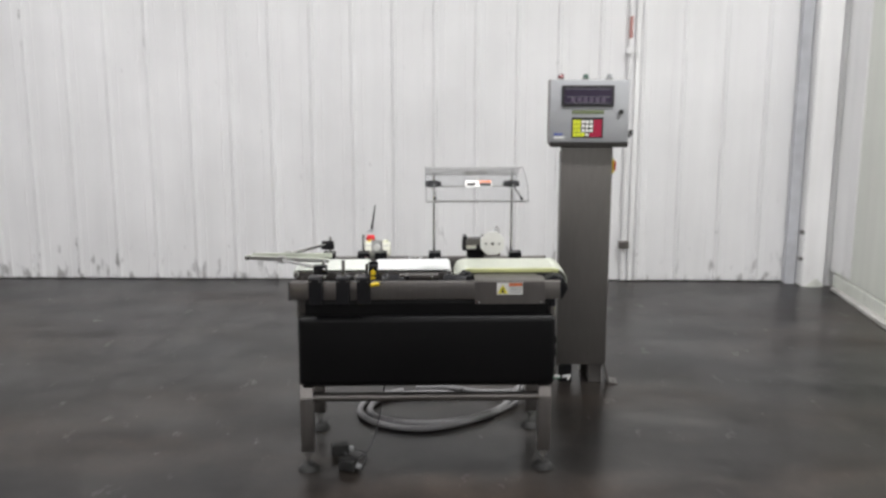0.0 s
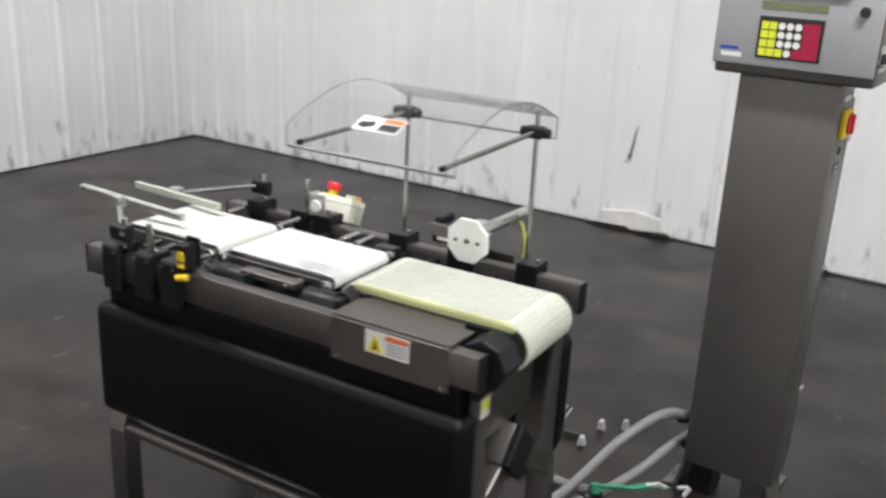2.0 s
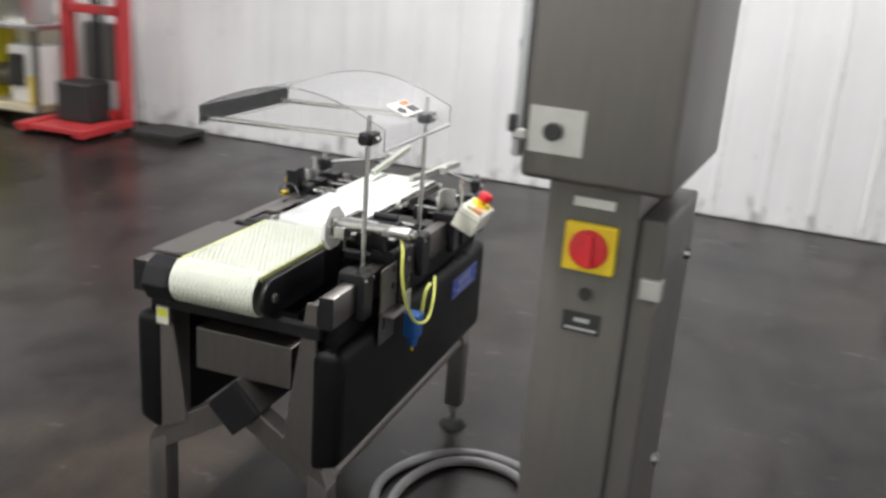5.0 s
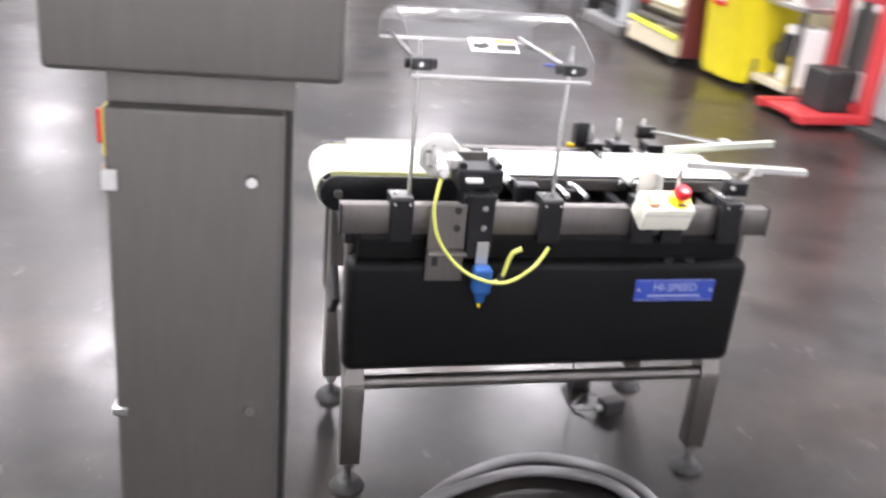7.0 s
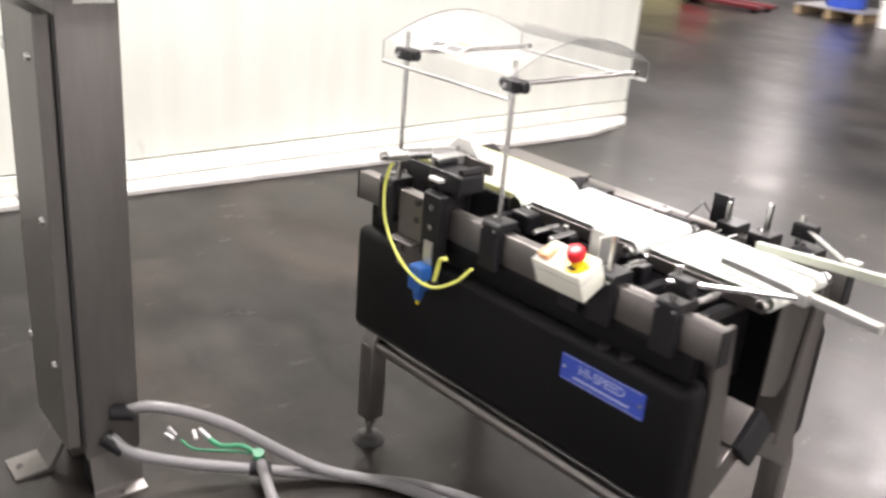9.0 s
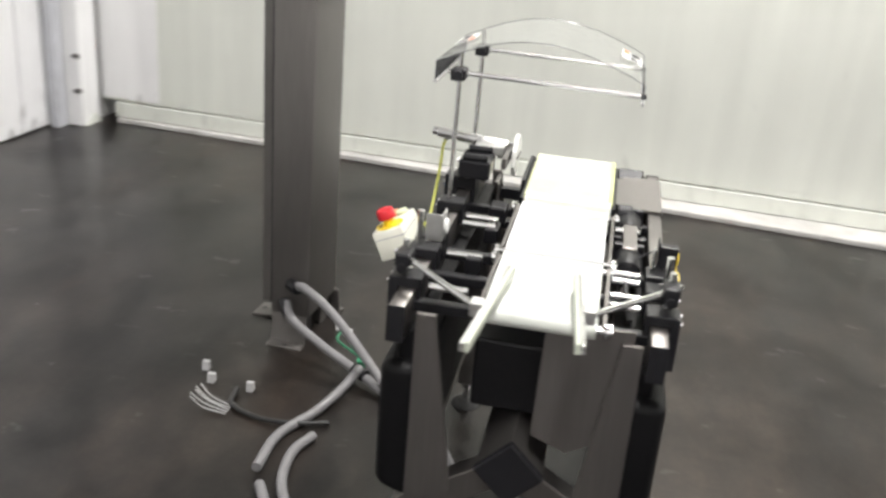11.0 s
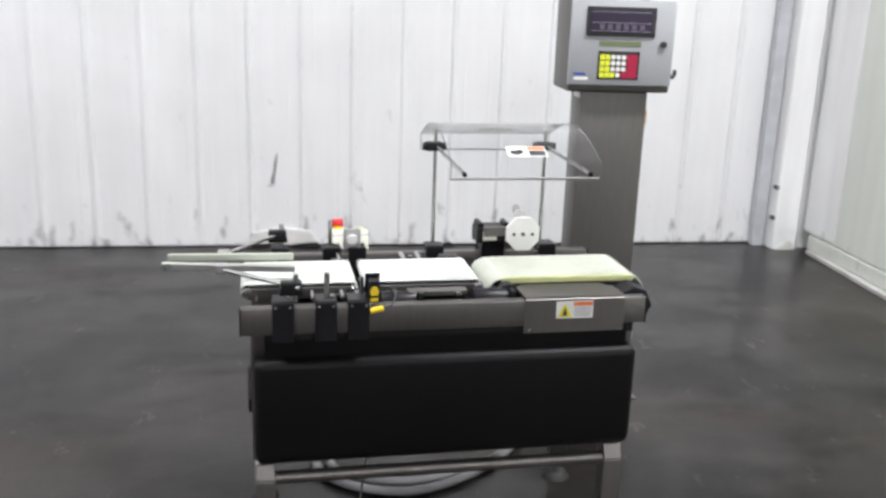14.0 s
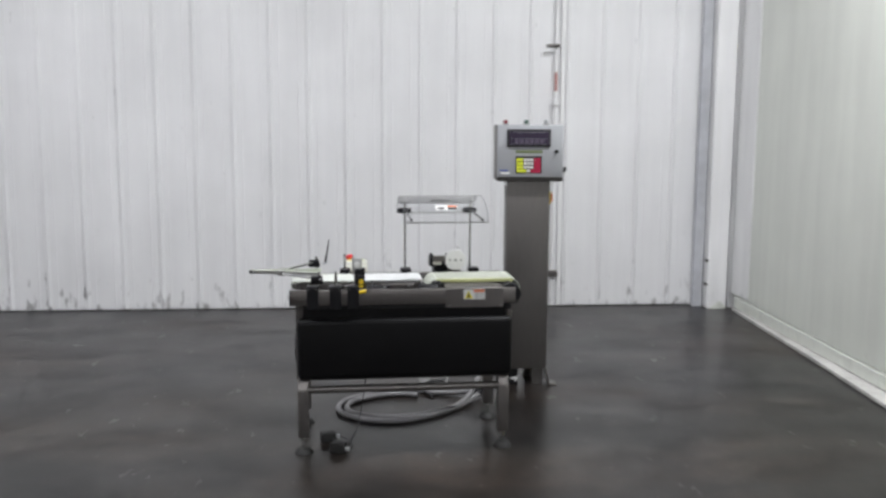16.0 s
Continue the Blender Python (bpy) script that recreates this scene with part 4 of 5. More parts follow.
# clear guard on two posts
for x in (0.042, 0.402):
    gp = part("guard_post", rod((x, 0.53, 0.84), (x, 0.53, 1.225), 0.0058), CHROME, cw, "round chrome guard post", 40)
    part("post_clamp", box(x - 0.03, x + 0.02, 0.512, 0.548, 1.158, 1.186, 0.005), BLACK, gp, "black post clamp")
    part("clamp_knob", rod((x - 0.04, 0.53, 1.172), (x + 0.034, 0.53, 1.172), 0.0125, bev=0.002), BLACK, gp)
    part("guard_arm", rod((x, 0.56, 1.174), (x, 0.102, 1.166), 0.006), CHROME, gp, "chrome guard arm")
    part("arm_screw", rod((x, 0.090, 1.166), (x, 0.103, 1.166), 0.0065, bev=0.001), BLACK, gp)
gx0, gx1 = 0.004, 0.430
prof = [(0.582, 1.153), (0.582, 1.203)]
for i in range(1, 16):
    t = i / 16
    y = 0.582 + (0.098 - 0.582) * t
    prof.append((y, 1.201 + 0.067 * math.sin(math.pi * t ** 0.96)))
prof += [(0.098, 1.198), (0.098, 1.151)]
bm = bmesh.new()
rows = [[bm.verts.new((x, y, z)) for x in (gx0, gx1)] for y, z in prof]
for a, b in zip(rows, rows[1:]):
    bm.faces.new((a[0], a[1], b[1], b[0]))
bmesh.ops.solidify(bm, geom=bm.faces[:], thickness=0.005)
guard = part("guard", bm, ACRYLIC, cw, "bent clear acrylic guard", 30)
guard.visible_shadow = False
for x in (gx0, gx1):
    part("guard_edge", tube([(x, y, z) for y, z in prof], 0.0013, n=6, steps=1), GUARD_EDGE, guard, "dark polished acrylic edge")
for y in (0.098, 0.582):
    part("guard_lip", box(gx0 + 0.002, gx1 - 0.002, y - 0.005, y + 0.005, 1.150, 1.157, 0.002), ALU, guard, "aluminium stiffener")
for GL in (pose(0.224, 0.133, 1.2225, 22, 0, 0), pose(0.238, 0.548, 1.2225, 22, 0, 180)):
    for nm, b2, mt in (("guard_label", box(-0.056, 0.056, -0.027, 0.027, 0, 0.001), WHITE), ("label_band", box(0.004, 0.053, 0.009, 0.024, 0.001, 0.0016), ORANGE), ("label_text", box(0.004, 0.053, -0.024, 0.006, 0.001, 0.0016), PRINT_GREY),
                       ("label_text", box(0.006, 0.051, -0.020, 0.002, 0.0016, 0.002), PRINT_BLACK), ("label_mark", prism([(-0.05, -0.012), (-0.03, -0.02), (-0.008, -0.006), (-0.016, 0.012), (-0.03, 0.004), (-0.046, 0.006)], "z", 0.001, 0.0016), PRINT_BLACK)):
        b2.transform(GL)
        part(nm, b2, mt, guard)

# loose sensor lead that hangs to the floor
lead = tagged(part("sensor_lead", tube([(-0.17, 0.30, 0.40), (-0.20, 0.27, 0.2), (-0.235, 0.2, 0.06), (-0.28, 0.14, 0.012), (-0.33, 0.10, 0.012), (-0.36, 0.13, 0.03)], 0.0035), LEAD, None, "", 60), "thin grey sensor lead hanging from the machine", "cable")


# ---------------------------------------------------------------- control pedestal
cp = thing("control_pedestal", (0.85, 1.2, 0), "stainless pedestal carrying a grey control cabinet", "control pedestal")
col = part("column", box(0.712, 0.978, 1.10, 1.242, 0.105, 1.30, 0.006), STEEL_DARK, cp, "brushed stainless column", 40)
door = part("access_panel", box(0.727, 0.976, 1.246, 1.284, 0.14, 1.240, 0.005), STEEL_DARK, cp, "screwed stainless access panel")
for z in (1.141, 0.755, 0.37):
    part("screw", rod((0.772, 1.284, z), (0.772, 1.293, z), 0.011, 0.008, n=12), CHROME, door)
# folded foot plates with floor flanges
part("foot_plate", prism([(0.714, 0.118), (0.690, 0.014), (0.655, 0.006), (0.655, 0.0), (0.698, 0.0), (0.722, 0.112)], "y", 1.105, 1.235, 0.0015), STEEL_DARK, cp, "sloping folded steel foot plate")
part("foot_plate", prism([(0.976, 0.118), (1.000, 0.014), (1.045, 0.006), (1.045, 0.0), (0.992, 0.0), (0.968, 0.112)], "y", 1.085, 1.18, 0.0015), STEEL_DARK, cp, "sloping folded steel foot plate")
for x0, x1 in ((0.86, 0.965),):
    part("foot_plate", prism([(1.236, 0.118), (1.30, 0.014), (1.385, 0.008), (1.385, 0.0), (1.29, 0.0), (1.228, 0.112)], "x", x0, x1, 0.0015), STEEL_DARK, cp, "sloping folded steel foot plate")
for p, q in (((0.672, 1.17, 0.004), (0.672, 1.17, 0.010)), ((1.025, 1.13, 0.004), (1.025, 1.13, 0.011)), ((0.915, 1.36, 0.004), (0.915, 1.36, 0.012))):
    part("flange_hole", rod(p, q, 0.009, n=12), PRINT_BLACK, cp)
# black foot block, with the shadow under the column put into its colour
part("foot_block", box(0.73, 0.80, 1.12, 1.225, 0.0, 0.11, 0.004), BLACK, cp)
part("foot_block", box(0.89, 0.96, 1.12, 1.225, 0.0, 0.11, 0.004), STEEL_DARK, cp)
# main switch on the side of the column
ms = part("main_switch", box(0.978, 0.992, 1.136, 1.216, 1.146, 1.222, 0.004), YELLOW, cp, "yellow main switch with a red rotary knob")
part("switch_knob", rod((0.992, 1.176, 1.184), (0.998, 1.176, 1.184), 0.030, n=24, bev=0.003), RED, ms, "red rotary knob", 40)
part("switch_grip", box(0.998, 1.006, 1.168, 1.184, 1.158, 1.210, 0.003), RED, ms)
part("side_label", box(0.978, 0.980, 1.142, 1.205, 1.244, 1.258), WHITE, cp)
part("key_hole", rod((0.978, 1.176, 1.109), (0.983, 1.176, 1.109), 0.010, n=14), PRINT_BLACK, cp)
part("rating_plate", box(0.978, 0.9795, 1.145, 1.205, 1.045, 1.078), PRINT_BLACK, cp, "small black rating plate with pale bars")
for z, h, y0, y1 in ((1.062, 0.007, 1.163, 1.187), (1.049, 0.004, 1.150, 1.20)):
    part("rating_bar", box(0.9795, 0.9803, y0, y1, z, z + h), PRINT_GREY, cp)
for z, h in ((1.119, 0.032), (0.745, 0.014), (0.362, 0.014)):
    part("side_tag", box(0.960, 0.982, 1.256, 1.288, z, z + h, 0.002), ALU, cp, "small bright hinge lug")

cab = part("cabinet", box(0.647, 1.052, 1.075, 1.294, 1.290, 1.632, 0.010, 3), STEEL_DARK, cp, "brushed steel control cabinet body", 50)
dr = part("cabinet_door", box(0.645, 1.049, 1.057, 1.073, 1.316, 1.634, 0.006), CABINET, cp, "hinged cabinet door with display and keypad", 40)
part("display_bezel", box(0.703, 0.970, 1.050, 1.058, 1.499, 1.607, 0.003), PRINT_BLACK, dr, "black display bezel")
part("display", box(0.716, 0.957, 1.0475, 1.051, 1.512, 1.594, 0.001), DISPLAY, dr, "dark display window")
part("display_line", box(0.724, 0.949, 1.0468, 1.0477, 1.548, 1.5495), PRINT_GREY, dr)
for z, h in ((1.518, 0.0015), (1.5875, 0.0015)):
    part("display_line", box(0.722, 0.951, 1.0468, 1.0477, z, z + h), PRINT_GREY, dr)
for k in range(6):
    part("display_digit", box(0.752 + k * 0.031, 0.770 + k * 0.031, 1.0468, 1.0477, 1.524, 1.543), mat("dim_digit", (0.11, 0.085, 0.13), 0.4) if k == 0 else bpy.data.materials["dim_digit"], dr)
part("label_strip", box(0.757, 0.920, 1.0558, 1.0575, 1.462, 1.481), OLIVE, dr, "olive label strip")
kp = part("keypad", box(0.757, 0.918, 1.0545, 1.0575, 1.340, 1.445, 0.001), PRINT_BLACK, dr, "membrane keypad with yellow, white and red keys")
for r in range(4):
    z = 1.4225 - r * 0.0222
    for c in range(2 if r < 3 else 3):
        part("key", box(0.764 + c * 0.0205, 0.7825 + c * 0.0205, 1.0532, 1.0546, z - 0.0095, z + 0.0095), KEY_YELLOW, dr)
    for c in range(3):
        if r == 3 and c != 1:
            continue
        x = 0.8155 + c * 0.0205
        part("key", rod((x, 1.0532, z), (x, 1.0546, z), 0.009, n=12), KEY_WHITE, dr)
    for c in range(1):
        part("key", box(0.868 if r < 3 else 0.848, 0.910, 1.0532, 1.0546, z - 0.0107, z + 0.0107), KEY_RED, dr)
part("lock_knob", rod((1.006, 1.046, 1.473), (1.006, 1.057, 1.473), 0.0125, n=18, bev=0.002), PRINT_BLACK, dr, "black lock knob")
part("maker_bar", box(0.664, 0.712, 1.0562, 1.0575, 1.354, 1.362), BLUE, dr)
part("maker_bar", box(0.668, 0.722, 1.0562, 1.0575, 1.336, 1.347), WHITE, dr)
part("latch", box(1.045, 1.066, 1.065, 1.085, 1.345, 1.362, 0.003), CHROME, dr)
part("latch_tip", box(1.058, 1.07, 1.058, 1.07, 1.355, 1.38, 0.003), PRINT_BLACK, dr)
part("switch_plate", box(1.052, 1.0535, 1.085, 1.165, 1.33, 1.395), ALU, cab, "bare metal switch plate")
part("side_switch", rod((1.0535, 1.122, 1.362), (1.066, 1.122, 1.362), 0.013, n=18, bev=0.002), PRINT_BLACK, cab, "black side switch")
for x, mt, nm in ((0.705, LAMP_RED, "red_lamp"), (0.833, LAMP_GREEN, "green_lamp"), (0.955, GREY_LENS, "grey_lamp")):
    lm = part(nm, rod((x, 1.16, 1.632), (x, 1.16, 1.640), 0.018, n=18), CHROME, cab)
    part("lens", rod((x, 1.16, 1.640), (x, 1.16, 1.662), 0.016, 0.012, n=18, bev=0.003), mt, lm)
# dark line of the gap behind the access panel, drawn as a black strip
part("dark_gap_strip", box(0.716, 0.974, 1.2385, 1.2465, 0.142, 1.238), PRINT_BLACK, cp)
part("neck_label", box(0.7108, 0.712, 1.11, 1.20, 1.262, 1.282), WHITE, cp)


# ---------------------------------------------------------------- conduits and loose leads on the floor
def conduit(pts, label, r=0.0155):
    return tagged(part("conduit", tube(pts, r, n=12, steps=10), CONDUIT, None, "", 60), label, "conduit", "conduits")


conduit([(0.712, 1.165, 0.228), (0.645, 1.09, 0.25), (0.56, 0.95, 0.195), (0.43, 0.74, 0.045), (0.26, 0.585, 0.016), (0.02, 0.50, 0.016), (-0.19, 0.545, 0.016), (-0.275, 0.66, 0.016), (-0.25, 0.80, 0.016), (-0.12, 0.90, 0.016), (0.04, 0.93, 0.016), (0.15, 0.90, 0.016)],
        "grey ribbed conduit coiled on the floor")
conduit([(0.712, 1.19, 0.16), (0.665, 1.15, 0.12), (0.605, 1.02, 0.07), (0.52, 0.86, 0.035), (0.40, 0.70, 0.016), (0.22, 0.53, 0.016), (0.0, 0.435, 0.016), (-0.18, 0.475, 0.016), (-0.30, 0.585, 0.016), (-0.325, 0.73, 0.016), (-0.26, 0.87, 0.016), (-0.12, 0.965, 0.016)],
        "grey conduit running from the pedestal foot")
conduit([(0.52, 0.86, 0.058), (0.42, 0.89, 0.03), (0.28, 0.935, 0.016), (0.12, 1.0, 0.016), (-0.05, 1.0, 0.016)], "short grey conduit branch on the floor")
for p, q in (((0.714, 1.167, 0.228), (0.672, 1.125, 0.23)), ((0.714, 1.193, 0.16), (0.676, 1.158, 0.125))):
    part("cable_gland", rod(p, q, 0.024, 0.019, n=14, bev=0.002), BLACK, cp, "black cable gland", 40)
tee = tagged(part("tee_fitting", rod((0.535, 0.885, 0.042), (0.505, 0.835, 0.036), 0.022, n=14, bev=0.003), BLACK, None, "", 40), "black conduit tee fitting on the floor", "fitting")
wires = thing("loose_wires", (0.60, 0.93, 0.0), "loose wires with green tape and white plugs", "wires")
part("wire", tube([(0.53, 0.86, 0.075), (0.58, 0.88, 0.085), (0.63, 0.92, 0.075), (0.68, 0.94, 0.09)], 0.007), GREEN_WIRE, wires)
part("wire", tube([(0.54, 0.85, 0.07), (0.59, 0.90, 0.07), (0.66, 0.98, 0.07), (0.72, 0.99, 0.07)], 0.004), GREEN_WIRE, wires)
for a, b in (((0.66, 0.935, 0.088), (0.70, 0.945, 0.10)), ((0.68, 0.965, 0.085), (0.715, 0.955, 0.09)), ((0.735, 1.005, 0.07), (0.765, 1.015, 0.075)), ((0.76, 0.985, 0.06), (0.775, 1.0, 0.085))):
    part("white_plug", bar(a, b, 0.011, 0.010, 0.002), PLUG, wires)
part("wire_tape", rod((0.535, 0.855, 0.06), (0.53, 0.86, 0.085), 0.016), GREEN_WIRE, wires)
plug = thing("loose_plugs", (0.34, 1.22, 0.0), "loose white plugs and black lead on the floor", "plug")
part("wire", tube([(0.24, 0.88, 0.01), (0.19, 0.98, 0.02), (0.20, 1.10, 0.012), (0.25, 1.20, 0.012), (0.34, 1.22, 0.012)], 0.008), PRINT_BLACK, plug)
for x, y in ((0.345, 1.17), (0.36, 1.31), (0.43, 1.36)):
    part("white_plug", prism([(x, 0.0), (x + 0.028, 0.0), (x + 0.02, 0.034), (x + 0.006, 0.034)], "y", y, y + 0.024, 0.003), PLUG, plug)
for k in range(5):
    part("bare_wire", tube([(0.20 + 0.012 * k, 1.20, 0.004), (0.19 + 0.016 * k, 1.27, 0.02 + 0.004 * (k % 3)), (0.185 + 0.02 * k, 1.31 + 0.008 * (k % 2), 0.055)], 0.0022, n=6, steps=4), PLUG, plug)

# two small black sensor heads lying under the infeed end
for px, py, a in ((-0.385, 0.185, 15), (-0.335, 0.02, -20)):
    sh2 = thing("loose_sensor", (px, py, 0), "small black sensor head lying on the floor", "sensor", "loose sensors")
    b2 = box(-0.038, 0.038, -0.026, 0.026, 0.0, 0.05, 0.006)
    b2.transform(pose(px, py, 0, 0, 0, a))
    part("body", b2, RUBBER, sh2)
    b2 = rod((0.038, 0, 0.024), (0.06, 0, 0.02), 0.011)
    b2.transform(pose(px, py, 0, 0, 0, a))
    part("cable_boss", b2, PRINT_GREY, sh2)
tagged(part("sensor_lead", tube([(-0.33, 0.20, 0.02), (-0.27, 0.17, 0.006), (-0.27, 0.08, 0.006), (-0.29, 0.03, 0.018)], 0.0035), LEAD, None, "", 60), "short grey lead between the loose sensors", "cable")


# the pedestal stands turned a little against the machine
cp.rotation_euler = (0, 0, radians(-4))
cp.location = Vector((0.847, 1.06, 0)) + Matrix.Rotation(radians(-4), 3, "Z") @ (cp.location - Vector((0.847, 1.06, 0)))


# ---------------------------------------------------------------- things along the side wall
# red pallet stacker
st = thing("pallet_stacker", (-3.85, -3.75, 0), "red steel pallet stacker with twin mast", "stacker")
for y in (-3.58, -4.12):
    part("mast_post", box(-3.96, -3.86, y - 0.04, y + 0.04, 0.05, 1.75, 0.008), LIFT_RED, st)
    part("base_leg", bar((-3.95, y, 0.075), (-3.34, y, 0.060), 0.10, 0.07, 0.01), LIFT_RED, st)
    part("caster", rod((-3.40, y - 0.03, 0.035), (-3.40, y + 0.03, 0.035), 0.035, n=16), RUBBER, st)
    part("caster", rod((-3.92, y - 0.03, 0.035), (-3.92, y + 0.03, 0.035), 0.035, n=16), RUBBER, st)
for z in (0.10, 0.92, 1.70):
    part("mast_cross", box(-3.95, -3.86, -4.12, -3.58, z, z + 0.07, 0.006), LIFT_RED, st)
part("base_plate", box(-3.95, -3.37, -4.12, -3.58, 0.045, 0.085, 0.006), LIFT_RED, st)
part("battery_box", box(-3.90, -3.62, -4.02, -3.70, 0.085, 0.40, 0.02), PRINT_BLACK, st, "black battery box")
part("lift_cylinder", rod((-3.9, -3.84, 0.1), (-3.9, -3.84, 1.6), 0.035), PRINT_BLACK, st)
part("lift_chain", box(-3.87, -3.855, -3.74, -3.71, 0.1, 1.6), STEEL_DARK, st)
part("power_unit", box(-4.02, -3.92, -3.98, -3.66, 0.40, 0.85, 0.01), STEEL_DARK, st)

dp = thing("dock_plate", (-4.0, -3.3, 0), "low black rubber-edged platform by the wall", "platform")
part("deck", box(-4.12, -3.72, -3.38, -2.95, 0.03, 0.07, 0.006), RUBBER, dp)
for x in (-4.08, -3.76):
    part("skid", box(x - 0.03, x + 0.03, -3.36, -2.97, 0.0, 0.03, 0.003), RUBBER, dp)

# steel work cart
ct = thing("work_cart", (-3.85, -4.5, 0), "grey metal machine cart with a steel top", "cart")
part("top", box(-4.08, -3.62, -4.86, -4.2, 0.76, 0.80, 0.006), ALU, ct)
for x in (-4.05, -3.65):
    for y in (-4.83, -4.23):
        part("leg", box(x - 0.02, x + 0.02, y - 0.02, y + 0.02, 0.0, 0.76, 0.003), STEEL, ct)
part("shelf", box(-4.06, -3.64, -4.84, -4.22, 0.10, 0.16, 0.006), CREAM, ct)
part("cabinet", box(-4.04, -3.75, -4.60, -4.26, 0.16, 0.62, 0.01), WHITE, ct)
part("motor", rod((-3.85, -4.78, 0.35), (-3.85, -4.58, 0.35), 0.10, n=18, bev=0.01), STEEL_DARK, ct)
part("hopper", prism([(-3.70, 0.80), (-3.98, 0.80), (-4.04, 1.02), (-3.64, 1.02)], "y", -4.75, -4.35, 0.005), ALU, ct)
part("gearbox", box(-3.86, -3.68, -4.55, -4.44, 0.30, 0.55, 0.01), PRINT_BLACK, ct)
part("yellow_guard", box(-3.68, -3.64, -4.30, -4.23, 0.16, 0.40, 0.004), YELLOW, ct)

# yellow bin
bn = thing("waste_bin", (-3.8, -5.2, 0), "large yellow plastic bin with a red and white label", "bin")
bm = bmesh.new()
ringsz = [(0.05, 0.36, 0.30), (0.12, 0.385, 0.32), (0.90, 0.43, 0.36), (0.94, 0.455, 0.385), (0.98, 0.455, 0.385), (0.985, 0.43, 0.36), (0.80, 0.40, 0.33)]
prev = None
for z, hy, hx in ringsz:
    ring = []
    for k in range(28):
        a = 2 * math.pi * k / 28
        ca, sa = math.cos(a), math.sin(a)
        ring.append(bm.verts.new((-3.80 + hx * math.copysign(abs(ca) ** 0.45, ca), -5.2 + hy * math.copysign(abs(sa) ** 0.45, sa), z)))
    if prev:
        for k in range(28):
            bm.faces.new((prev[k], prev[(k + 1) % 28], ring[(k + 1) % 28], ring[k]))
    else:
        bm.faces.new(ring)
    prev = ring
bm.faces.new(prev)
part("bin_body", bm, BIN_YELLOW, bn, "", 50)
part("bin_label", box(-3.443, -3.437, -5.36, -5.13, 0.66, 0.78, 0.002), RED, bn, "red and white label")
part("bin_label", box(-3.438, -3.434, -5.34, -5.15, 0.70, 0.74), WHITE, bn)
for dx in (-0.22, 0.22):
    for dy in (-0.26, 0.26):
        part("caster", rod((-3.8 + dx, -5.2 + dy - 0.02, 0.04), (-3.8 + dx, -5.2 + dy + 0.02, 0.04), 0.04, n=14), RUBBER, bn)
part("bin_handle", rod((-3.42, -5.4, 0.93), (-3.42, -5.0, 0.93), 0.012), BIN_YELLOW, bn)

# cream packing machine
pm = thing("packing_machine", (-3.6, -6.3, 0), "cream packing machine with dark rollers and a yellow rail", "machine")
part("base", box(-4.05, -3.35, -6.95, -5.80, 0.07, 0.24, 0.02), CREAM, pm)
part("panel", prism([(-3.40, 0.45), (-3.52, 1.25), (-3.95, 1.25), (-3.95, 0.45)], "y", -6.60, -5.85, 0.01), CREAM, pm)
part("panel_slot", bar((-3.425, -6.4, 0.80), (-3.425, -6.02, 0.80), 0.02, 0.06, 0.002), PRINT_BLACK, pm)
part("yellow_rail", rod((-3.34, -6.9, 0.30), (-3.34, -5.78, 0.26), 0.022), KEY_YELLOW, pm)
for z, x in ((0.34, -3.42), (0.44, -3.46), (0.53, -3.40)):
    part("roller", rod((x, -6.85, z), (x, -5.85, z), 0.035), STEEL_DARK if z != 0.53 else CREAM, pm)
part("side_frame", box(-4.0, -3.42, -5.84, -5.78, 0.07, 1.02, 0.01), DARKRED, pm)
part("side_frame", box(-4.0, -3.42, -6.95, -6.89, 0.07, 0.9, 0.01), STEEL_DARK, pm)
part("red_motor", rod((-3.40, -6.86, 0.52), (-3.40, -6.66, 0.52), 0.06, bev=0.01), LIFT_RED, pm)
part("top_frame", box(-4.02, -3.5, -6.9, -5.82, 1.25, 1.33, 0.01), PRINT_BLACK, pm)
for x in (-4.0, -3.4):
    for y in (-6.9, -5.86):
        part("foot", rod((x, y, 0), (x, y, 0.08), 0.03), RUBBER, pm)

# stretch of stored machinery further along
mw = thing("drive_unit", (-3.9, -8.0, 0), "grey and black drive unit on a steel skid", "machine")
part("skid", box(-4.1, -3.4, -8.6, -7.3, 0.0, 0.12, 0.01), ALU, mw)
part("motor_body", rod((-3.75, -8.4, 0.42), (-3.75, -7.6, 0.42), 0.2, n=22, bev=0.02), STEEL_DARK, mw)
part("gearbox", box(-4.0, -3.5, -7.65, -7.35, 0.12, 0.7, 0.03), PRINT_GREY, mw)
part("red_guard", box(-3.95, -3.5, -8.05, -7.7, 0.62, 0.95, 0.03), LIFT_RED, mw)
part("pedestal", box(-3.95, -3.55, -8.3, -7.7, 0.12, 0.25, 0.01), PRINT_BLACK, mw)
cv = thing("conveyor_bed", (-4.0, -10.2, 0), "dark low conveyor bed with a pale rail", "conveyor")
part("bed", box(-4.6, -3.6, -11.3, -9.3, 0.35, 0.5, 0.01), STEEL_DARK, cv)
part("rail", box(-3.6, -3.56, -11.3, -9.3, 0.32, 0.54, 0.004), PRINT_BLACK, cv)
for y in (-11.1, -9.5):
    for x in (-4.5, -3.7):
        part("leg", box(x - 0.03, x + 0.03, y - 0.03, y + 0.03, 0, 0.35, 0.003), STEEL_DARK, cv)
part("loose_tray", box(-4.3, -3.8, -10.5, -9.9, 0.5, 0.58, 0.02), ALU, cv)

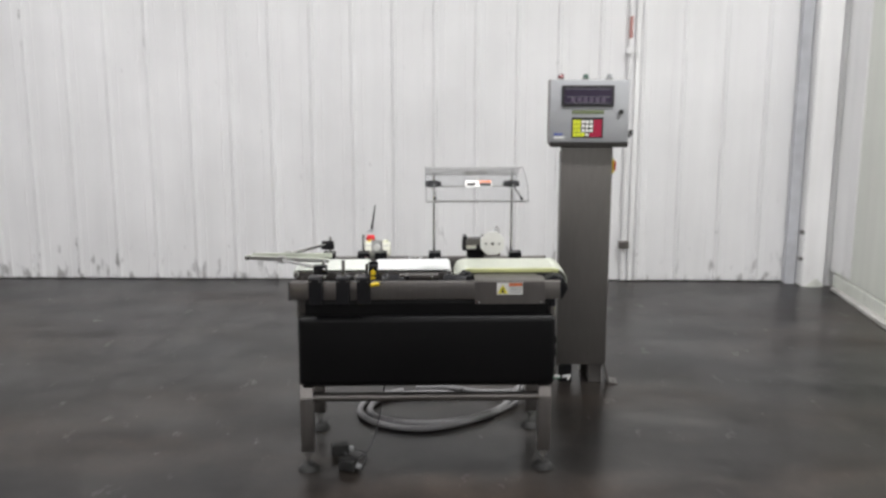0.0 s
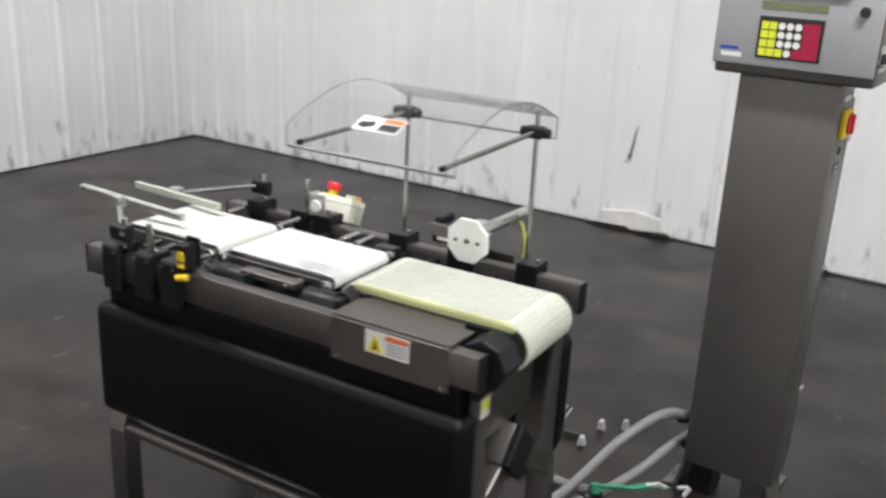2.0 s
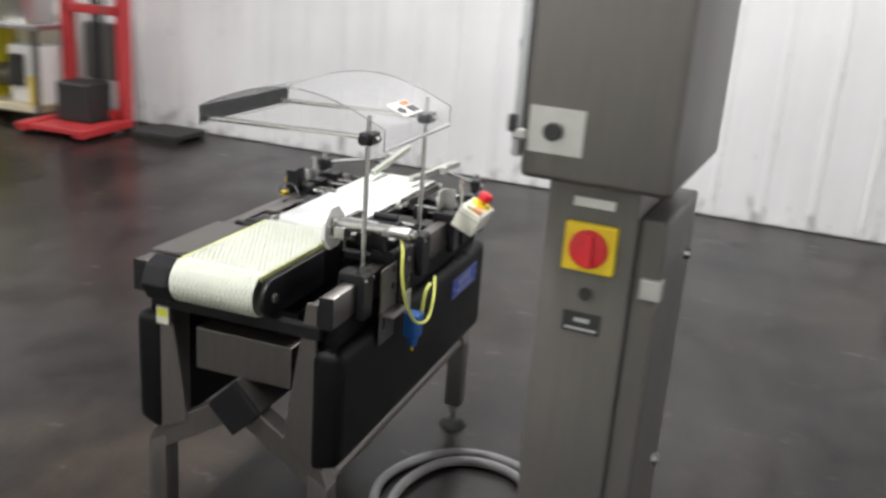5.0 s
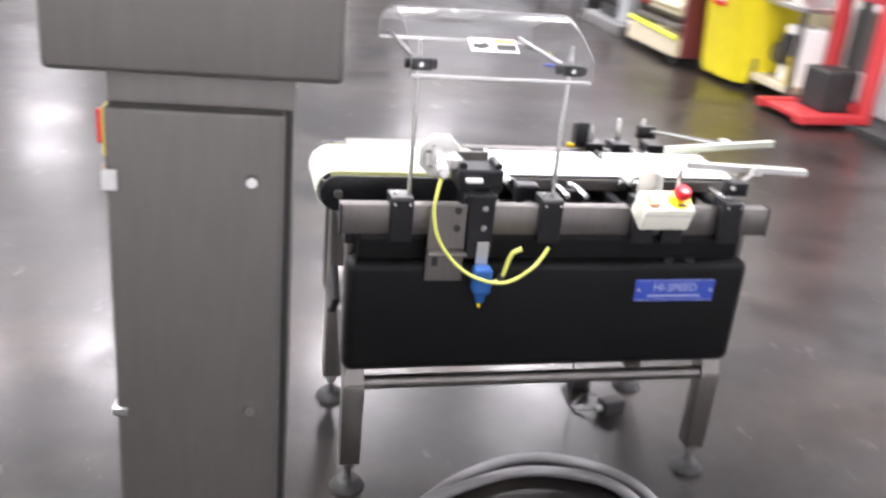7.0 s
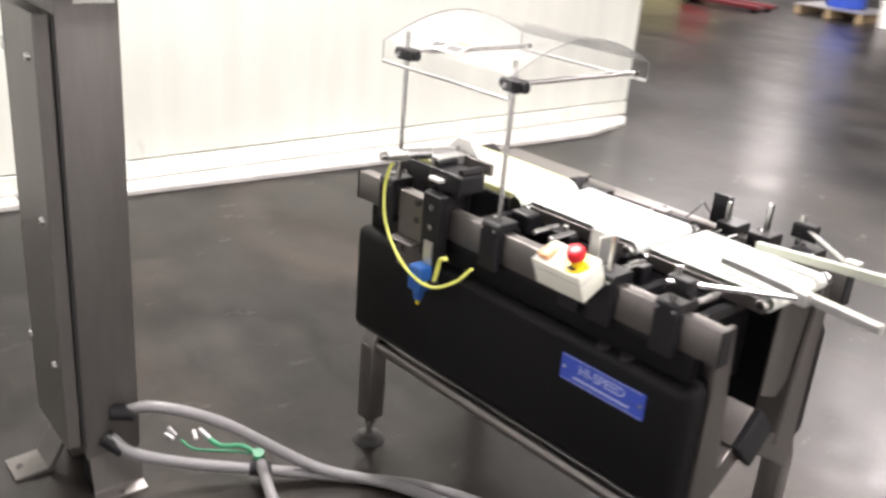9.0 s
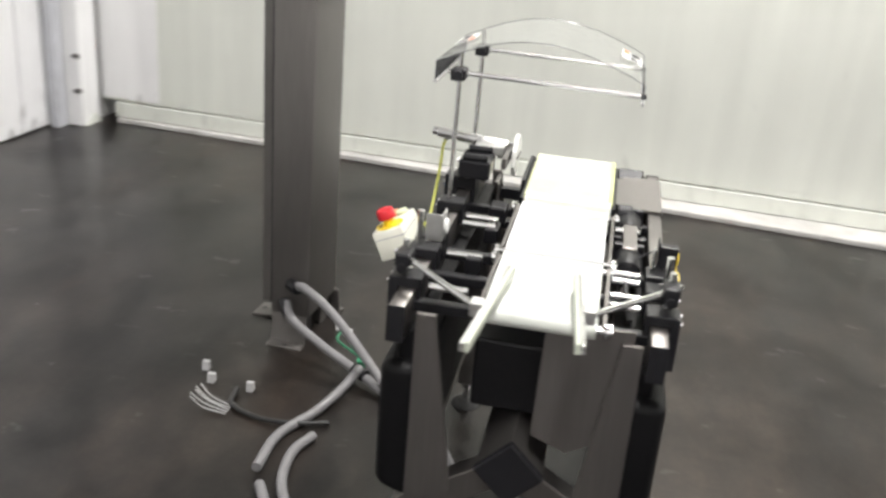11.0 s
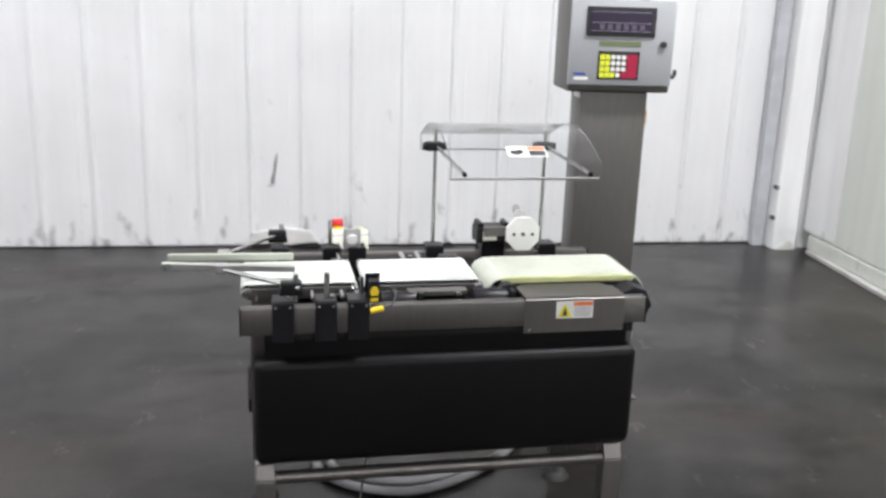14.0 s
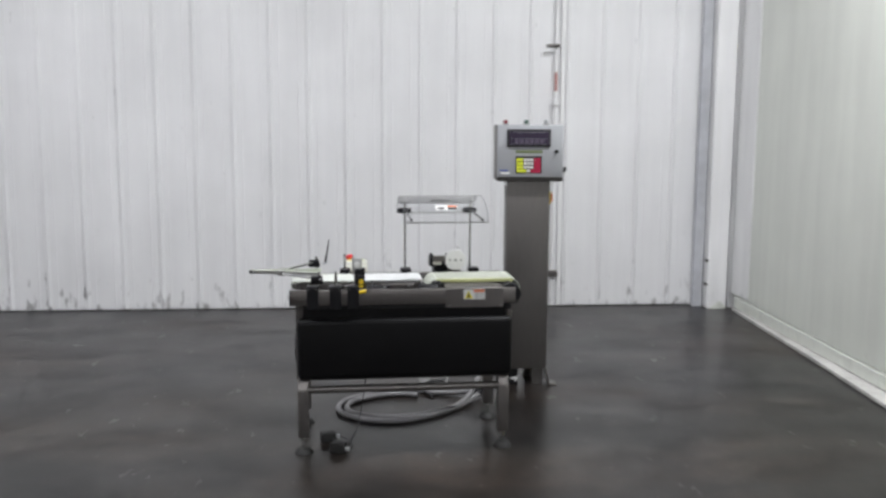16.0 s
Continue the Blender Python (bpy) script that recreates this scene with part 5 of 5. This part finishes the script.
# things far down the hall past the partition
dm = thing("drum", (5.3, -12.3, 0), "blue plastic drum standing on a pallet", "drum")
bm = bmesh.new()
prev = None
for z, r in ((0.15, 0.27), (0.18, 0.29), (0.42, 0.29), (0.44, 0.305), (0.46, 0.29), (0.72, 0.29), (0.74, 0.305), (0.76, 0.29), (1.0, 0.29), (1.04, 0.27)):
    ring = [bm.verts.new((5.3 + r * math.cos(2 * math.pi * k / 24), -12.3 + r * math.sin(2 * math.pi * k / 24), z)) for k in range(24)]
    if prev:
        for k in range(24):
            bm.faces.new((prev[k], prev[(k + 1) % 24], ring[(k + 1) % 24], ring[k]))
    else:
        bm.faces.new(ring)
    prev = ring
bm.faces.new(prev)
part("drum_body", bm, DRUM_BLUE, dm, "", 50)
pl = thing("pallet", (5.3, -12.3, 0), "grey weathered pallet under the drum", "pallet")
for k in range(6):
    part("deck_board", box(4.75, 5.85, -12.85 + k * 0.19, -12.72 + k * 0.19, 0.125, 0.147, 0.002), ALU, pl)
for x in (4.78, 5.26, 5.74):
    part("bearer", box(x, x + 0.08, -12.85, -11.77, 0.0, 0.124, 0.003), WOOD, pl)
jk = thing("pallet_jack", (6.4, -11.1, 0), "dark red pallet jack with long forks", "pallet jack")
for y in (-11.3, -10.9):
    part("fork", box(5.9, 7.0, y - 0.08, y + 0.08, 0.05, 0.11, 0.01), DARKRED, jk)
part("head", box(7.0, 7.2, -11.4, -10.8, 0.05, 0.5, 0.03), LIFT_RED, jk)
part("tiller", rod((7.15, -11.1, 0.45), (7.5, -11.1, 1.2), 0.02), DARKRED, jk)
for y in (-11.3, -10.9):
    part("wheel", rod((6.0, y - 0.04, 0.04), (6.0, y + 0.04, 0.04), 0.04), RUBBER, jk)
part("wheel", rod((7.15, -11.16, 0.09), (7.15, -11.04, 0.09), 0.09), RUBBER, jk)
cr = thing("crate", (7.7, -11.4, 0), "pale yellow plastic crate on the floor", "crate")
part("shell", prism([(7.2, 0.0), (8.2, 0.0), (8.3, 0.6), (7.1, 0.6)], "y", -11.9, -11.0, 0.02), mat("pale_yellow_plastic", (0.66, 0.62, 0.32), 0.5), cr)
part("rim", box(7.06, 8.34, -11.94, -10.96, 0.58, 0.64, 0.01), CREAM, cr)
ws = thing("rolled_cart", (4.4, -11.8, 0), "white bucket beside scattered hoses", "bucket")
part("bucket", rod((4.4, -11.8, 0.0), (4.4, -11.8, 0.36), 0.13, 0.15, n=20, bev=0.005), WHITE, ws)
part("bucket_rim", rod((4.4, -11.8, 0.345), (4.4, -11.8, 0.365), 0.158, n=20), WHITE, ws)

# dark roller sections in store across the hall
for k, (x0, x1, yb, h) in enumerate(((0.2, 2.1, -12.6, 0.62), (2.4, 4.0, -12.9, 0.5))):
    rs = thing("roller_section", ((x0 + x1) / 2, yb, 0), "dark steel roller conveyor section stored on legs", "conveyor", "stored conveyors")
    for y in (yb - 0.3, yb + 0.3):
        part("frame_rail", box(x0, x1, y - 0.02, y + 0.02, h - 0.12, h, 0.004), STEEL_DARK, rs)
    n = int((x1 - x0) / 0.14)
    for i in range(n):
        part("roller", rod((x0 + 0.1 + i * 0.14, yb - 0.28, h - 0.05), (x0 + 0.1 + i * 0.14, yb + 0.28, h - 0.05), 0.03, n=12), STEEL, rs)
    for x in (x0 + 0.1, x1 - 0.1):
        for y in (yb - 0.3, yb + 0.3):
            part("leg", box(x - 0.025, x + 0.025, y - 0.025, y + 0.025, 0, h - 0.12, 0.003), STEEL_DARK, rs)
    part("drive_box", box(x0 + 0.3, x0 + 0.8, yb - 0.25, yb + 0.25, 0.1, 0.35, 0.01), DARKRED if k else PRINT_BLACK, rs)

# small litter on the open floor
for x, y, mt, lab in ((-2.19, -6.05, KEY_YELLOW, "small crumpled yellow wrapper on the floor"), (-2.12, -6.3, PRINT_BLACK, "small black offcut on the floor"), (-2.06, -5.5, BLUE, "small blue cap on the floor")):
    tagged(part("litter", prism([(x, y), (x + 0.09, y + 0.02), (x + 0.075, y + 0.07), (x + 0.015, y + 0.055)], "z", 0.0, 0.018, 0.004), mt), lab, "litter", "litter")
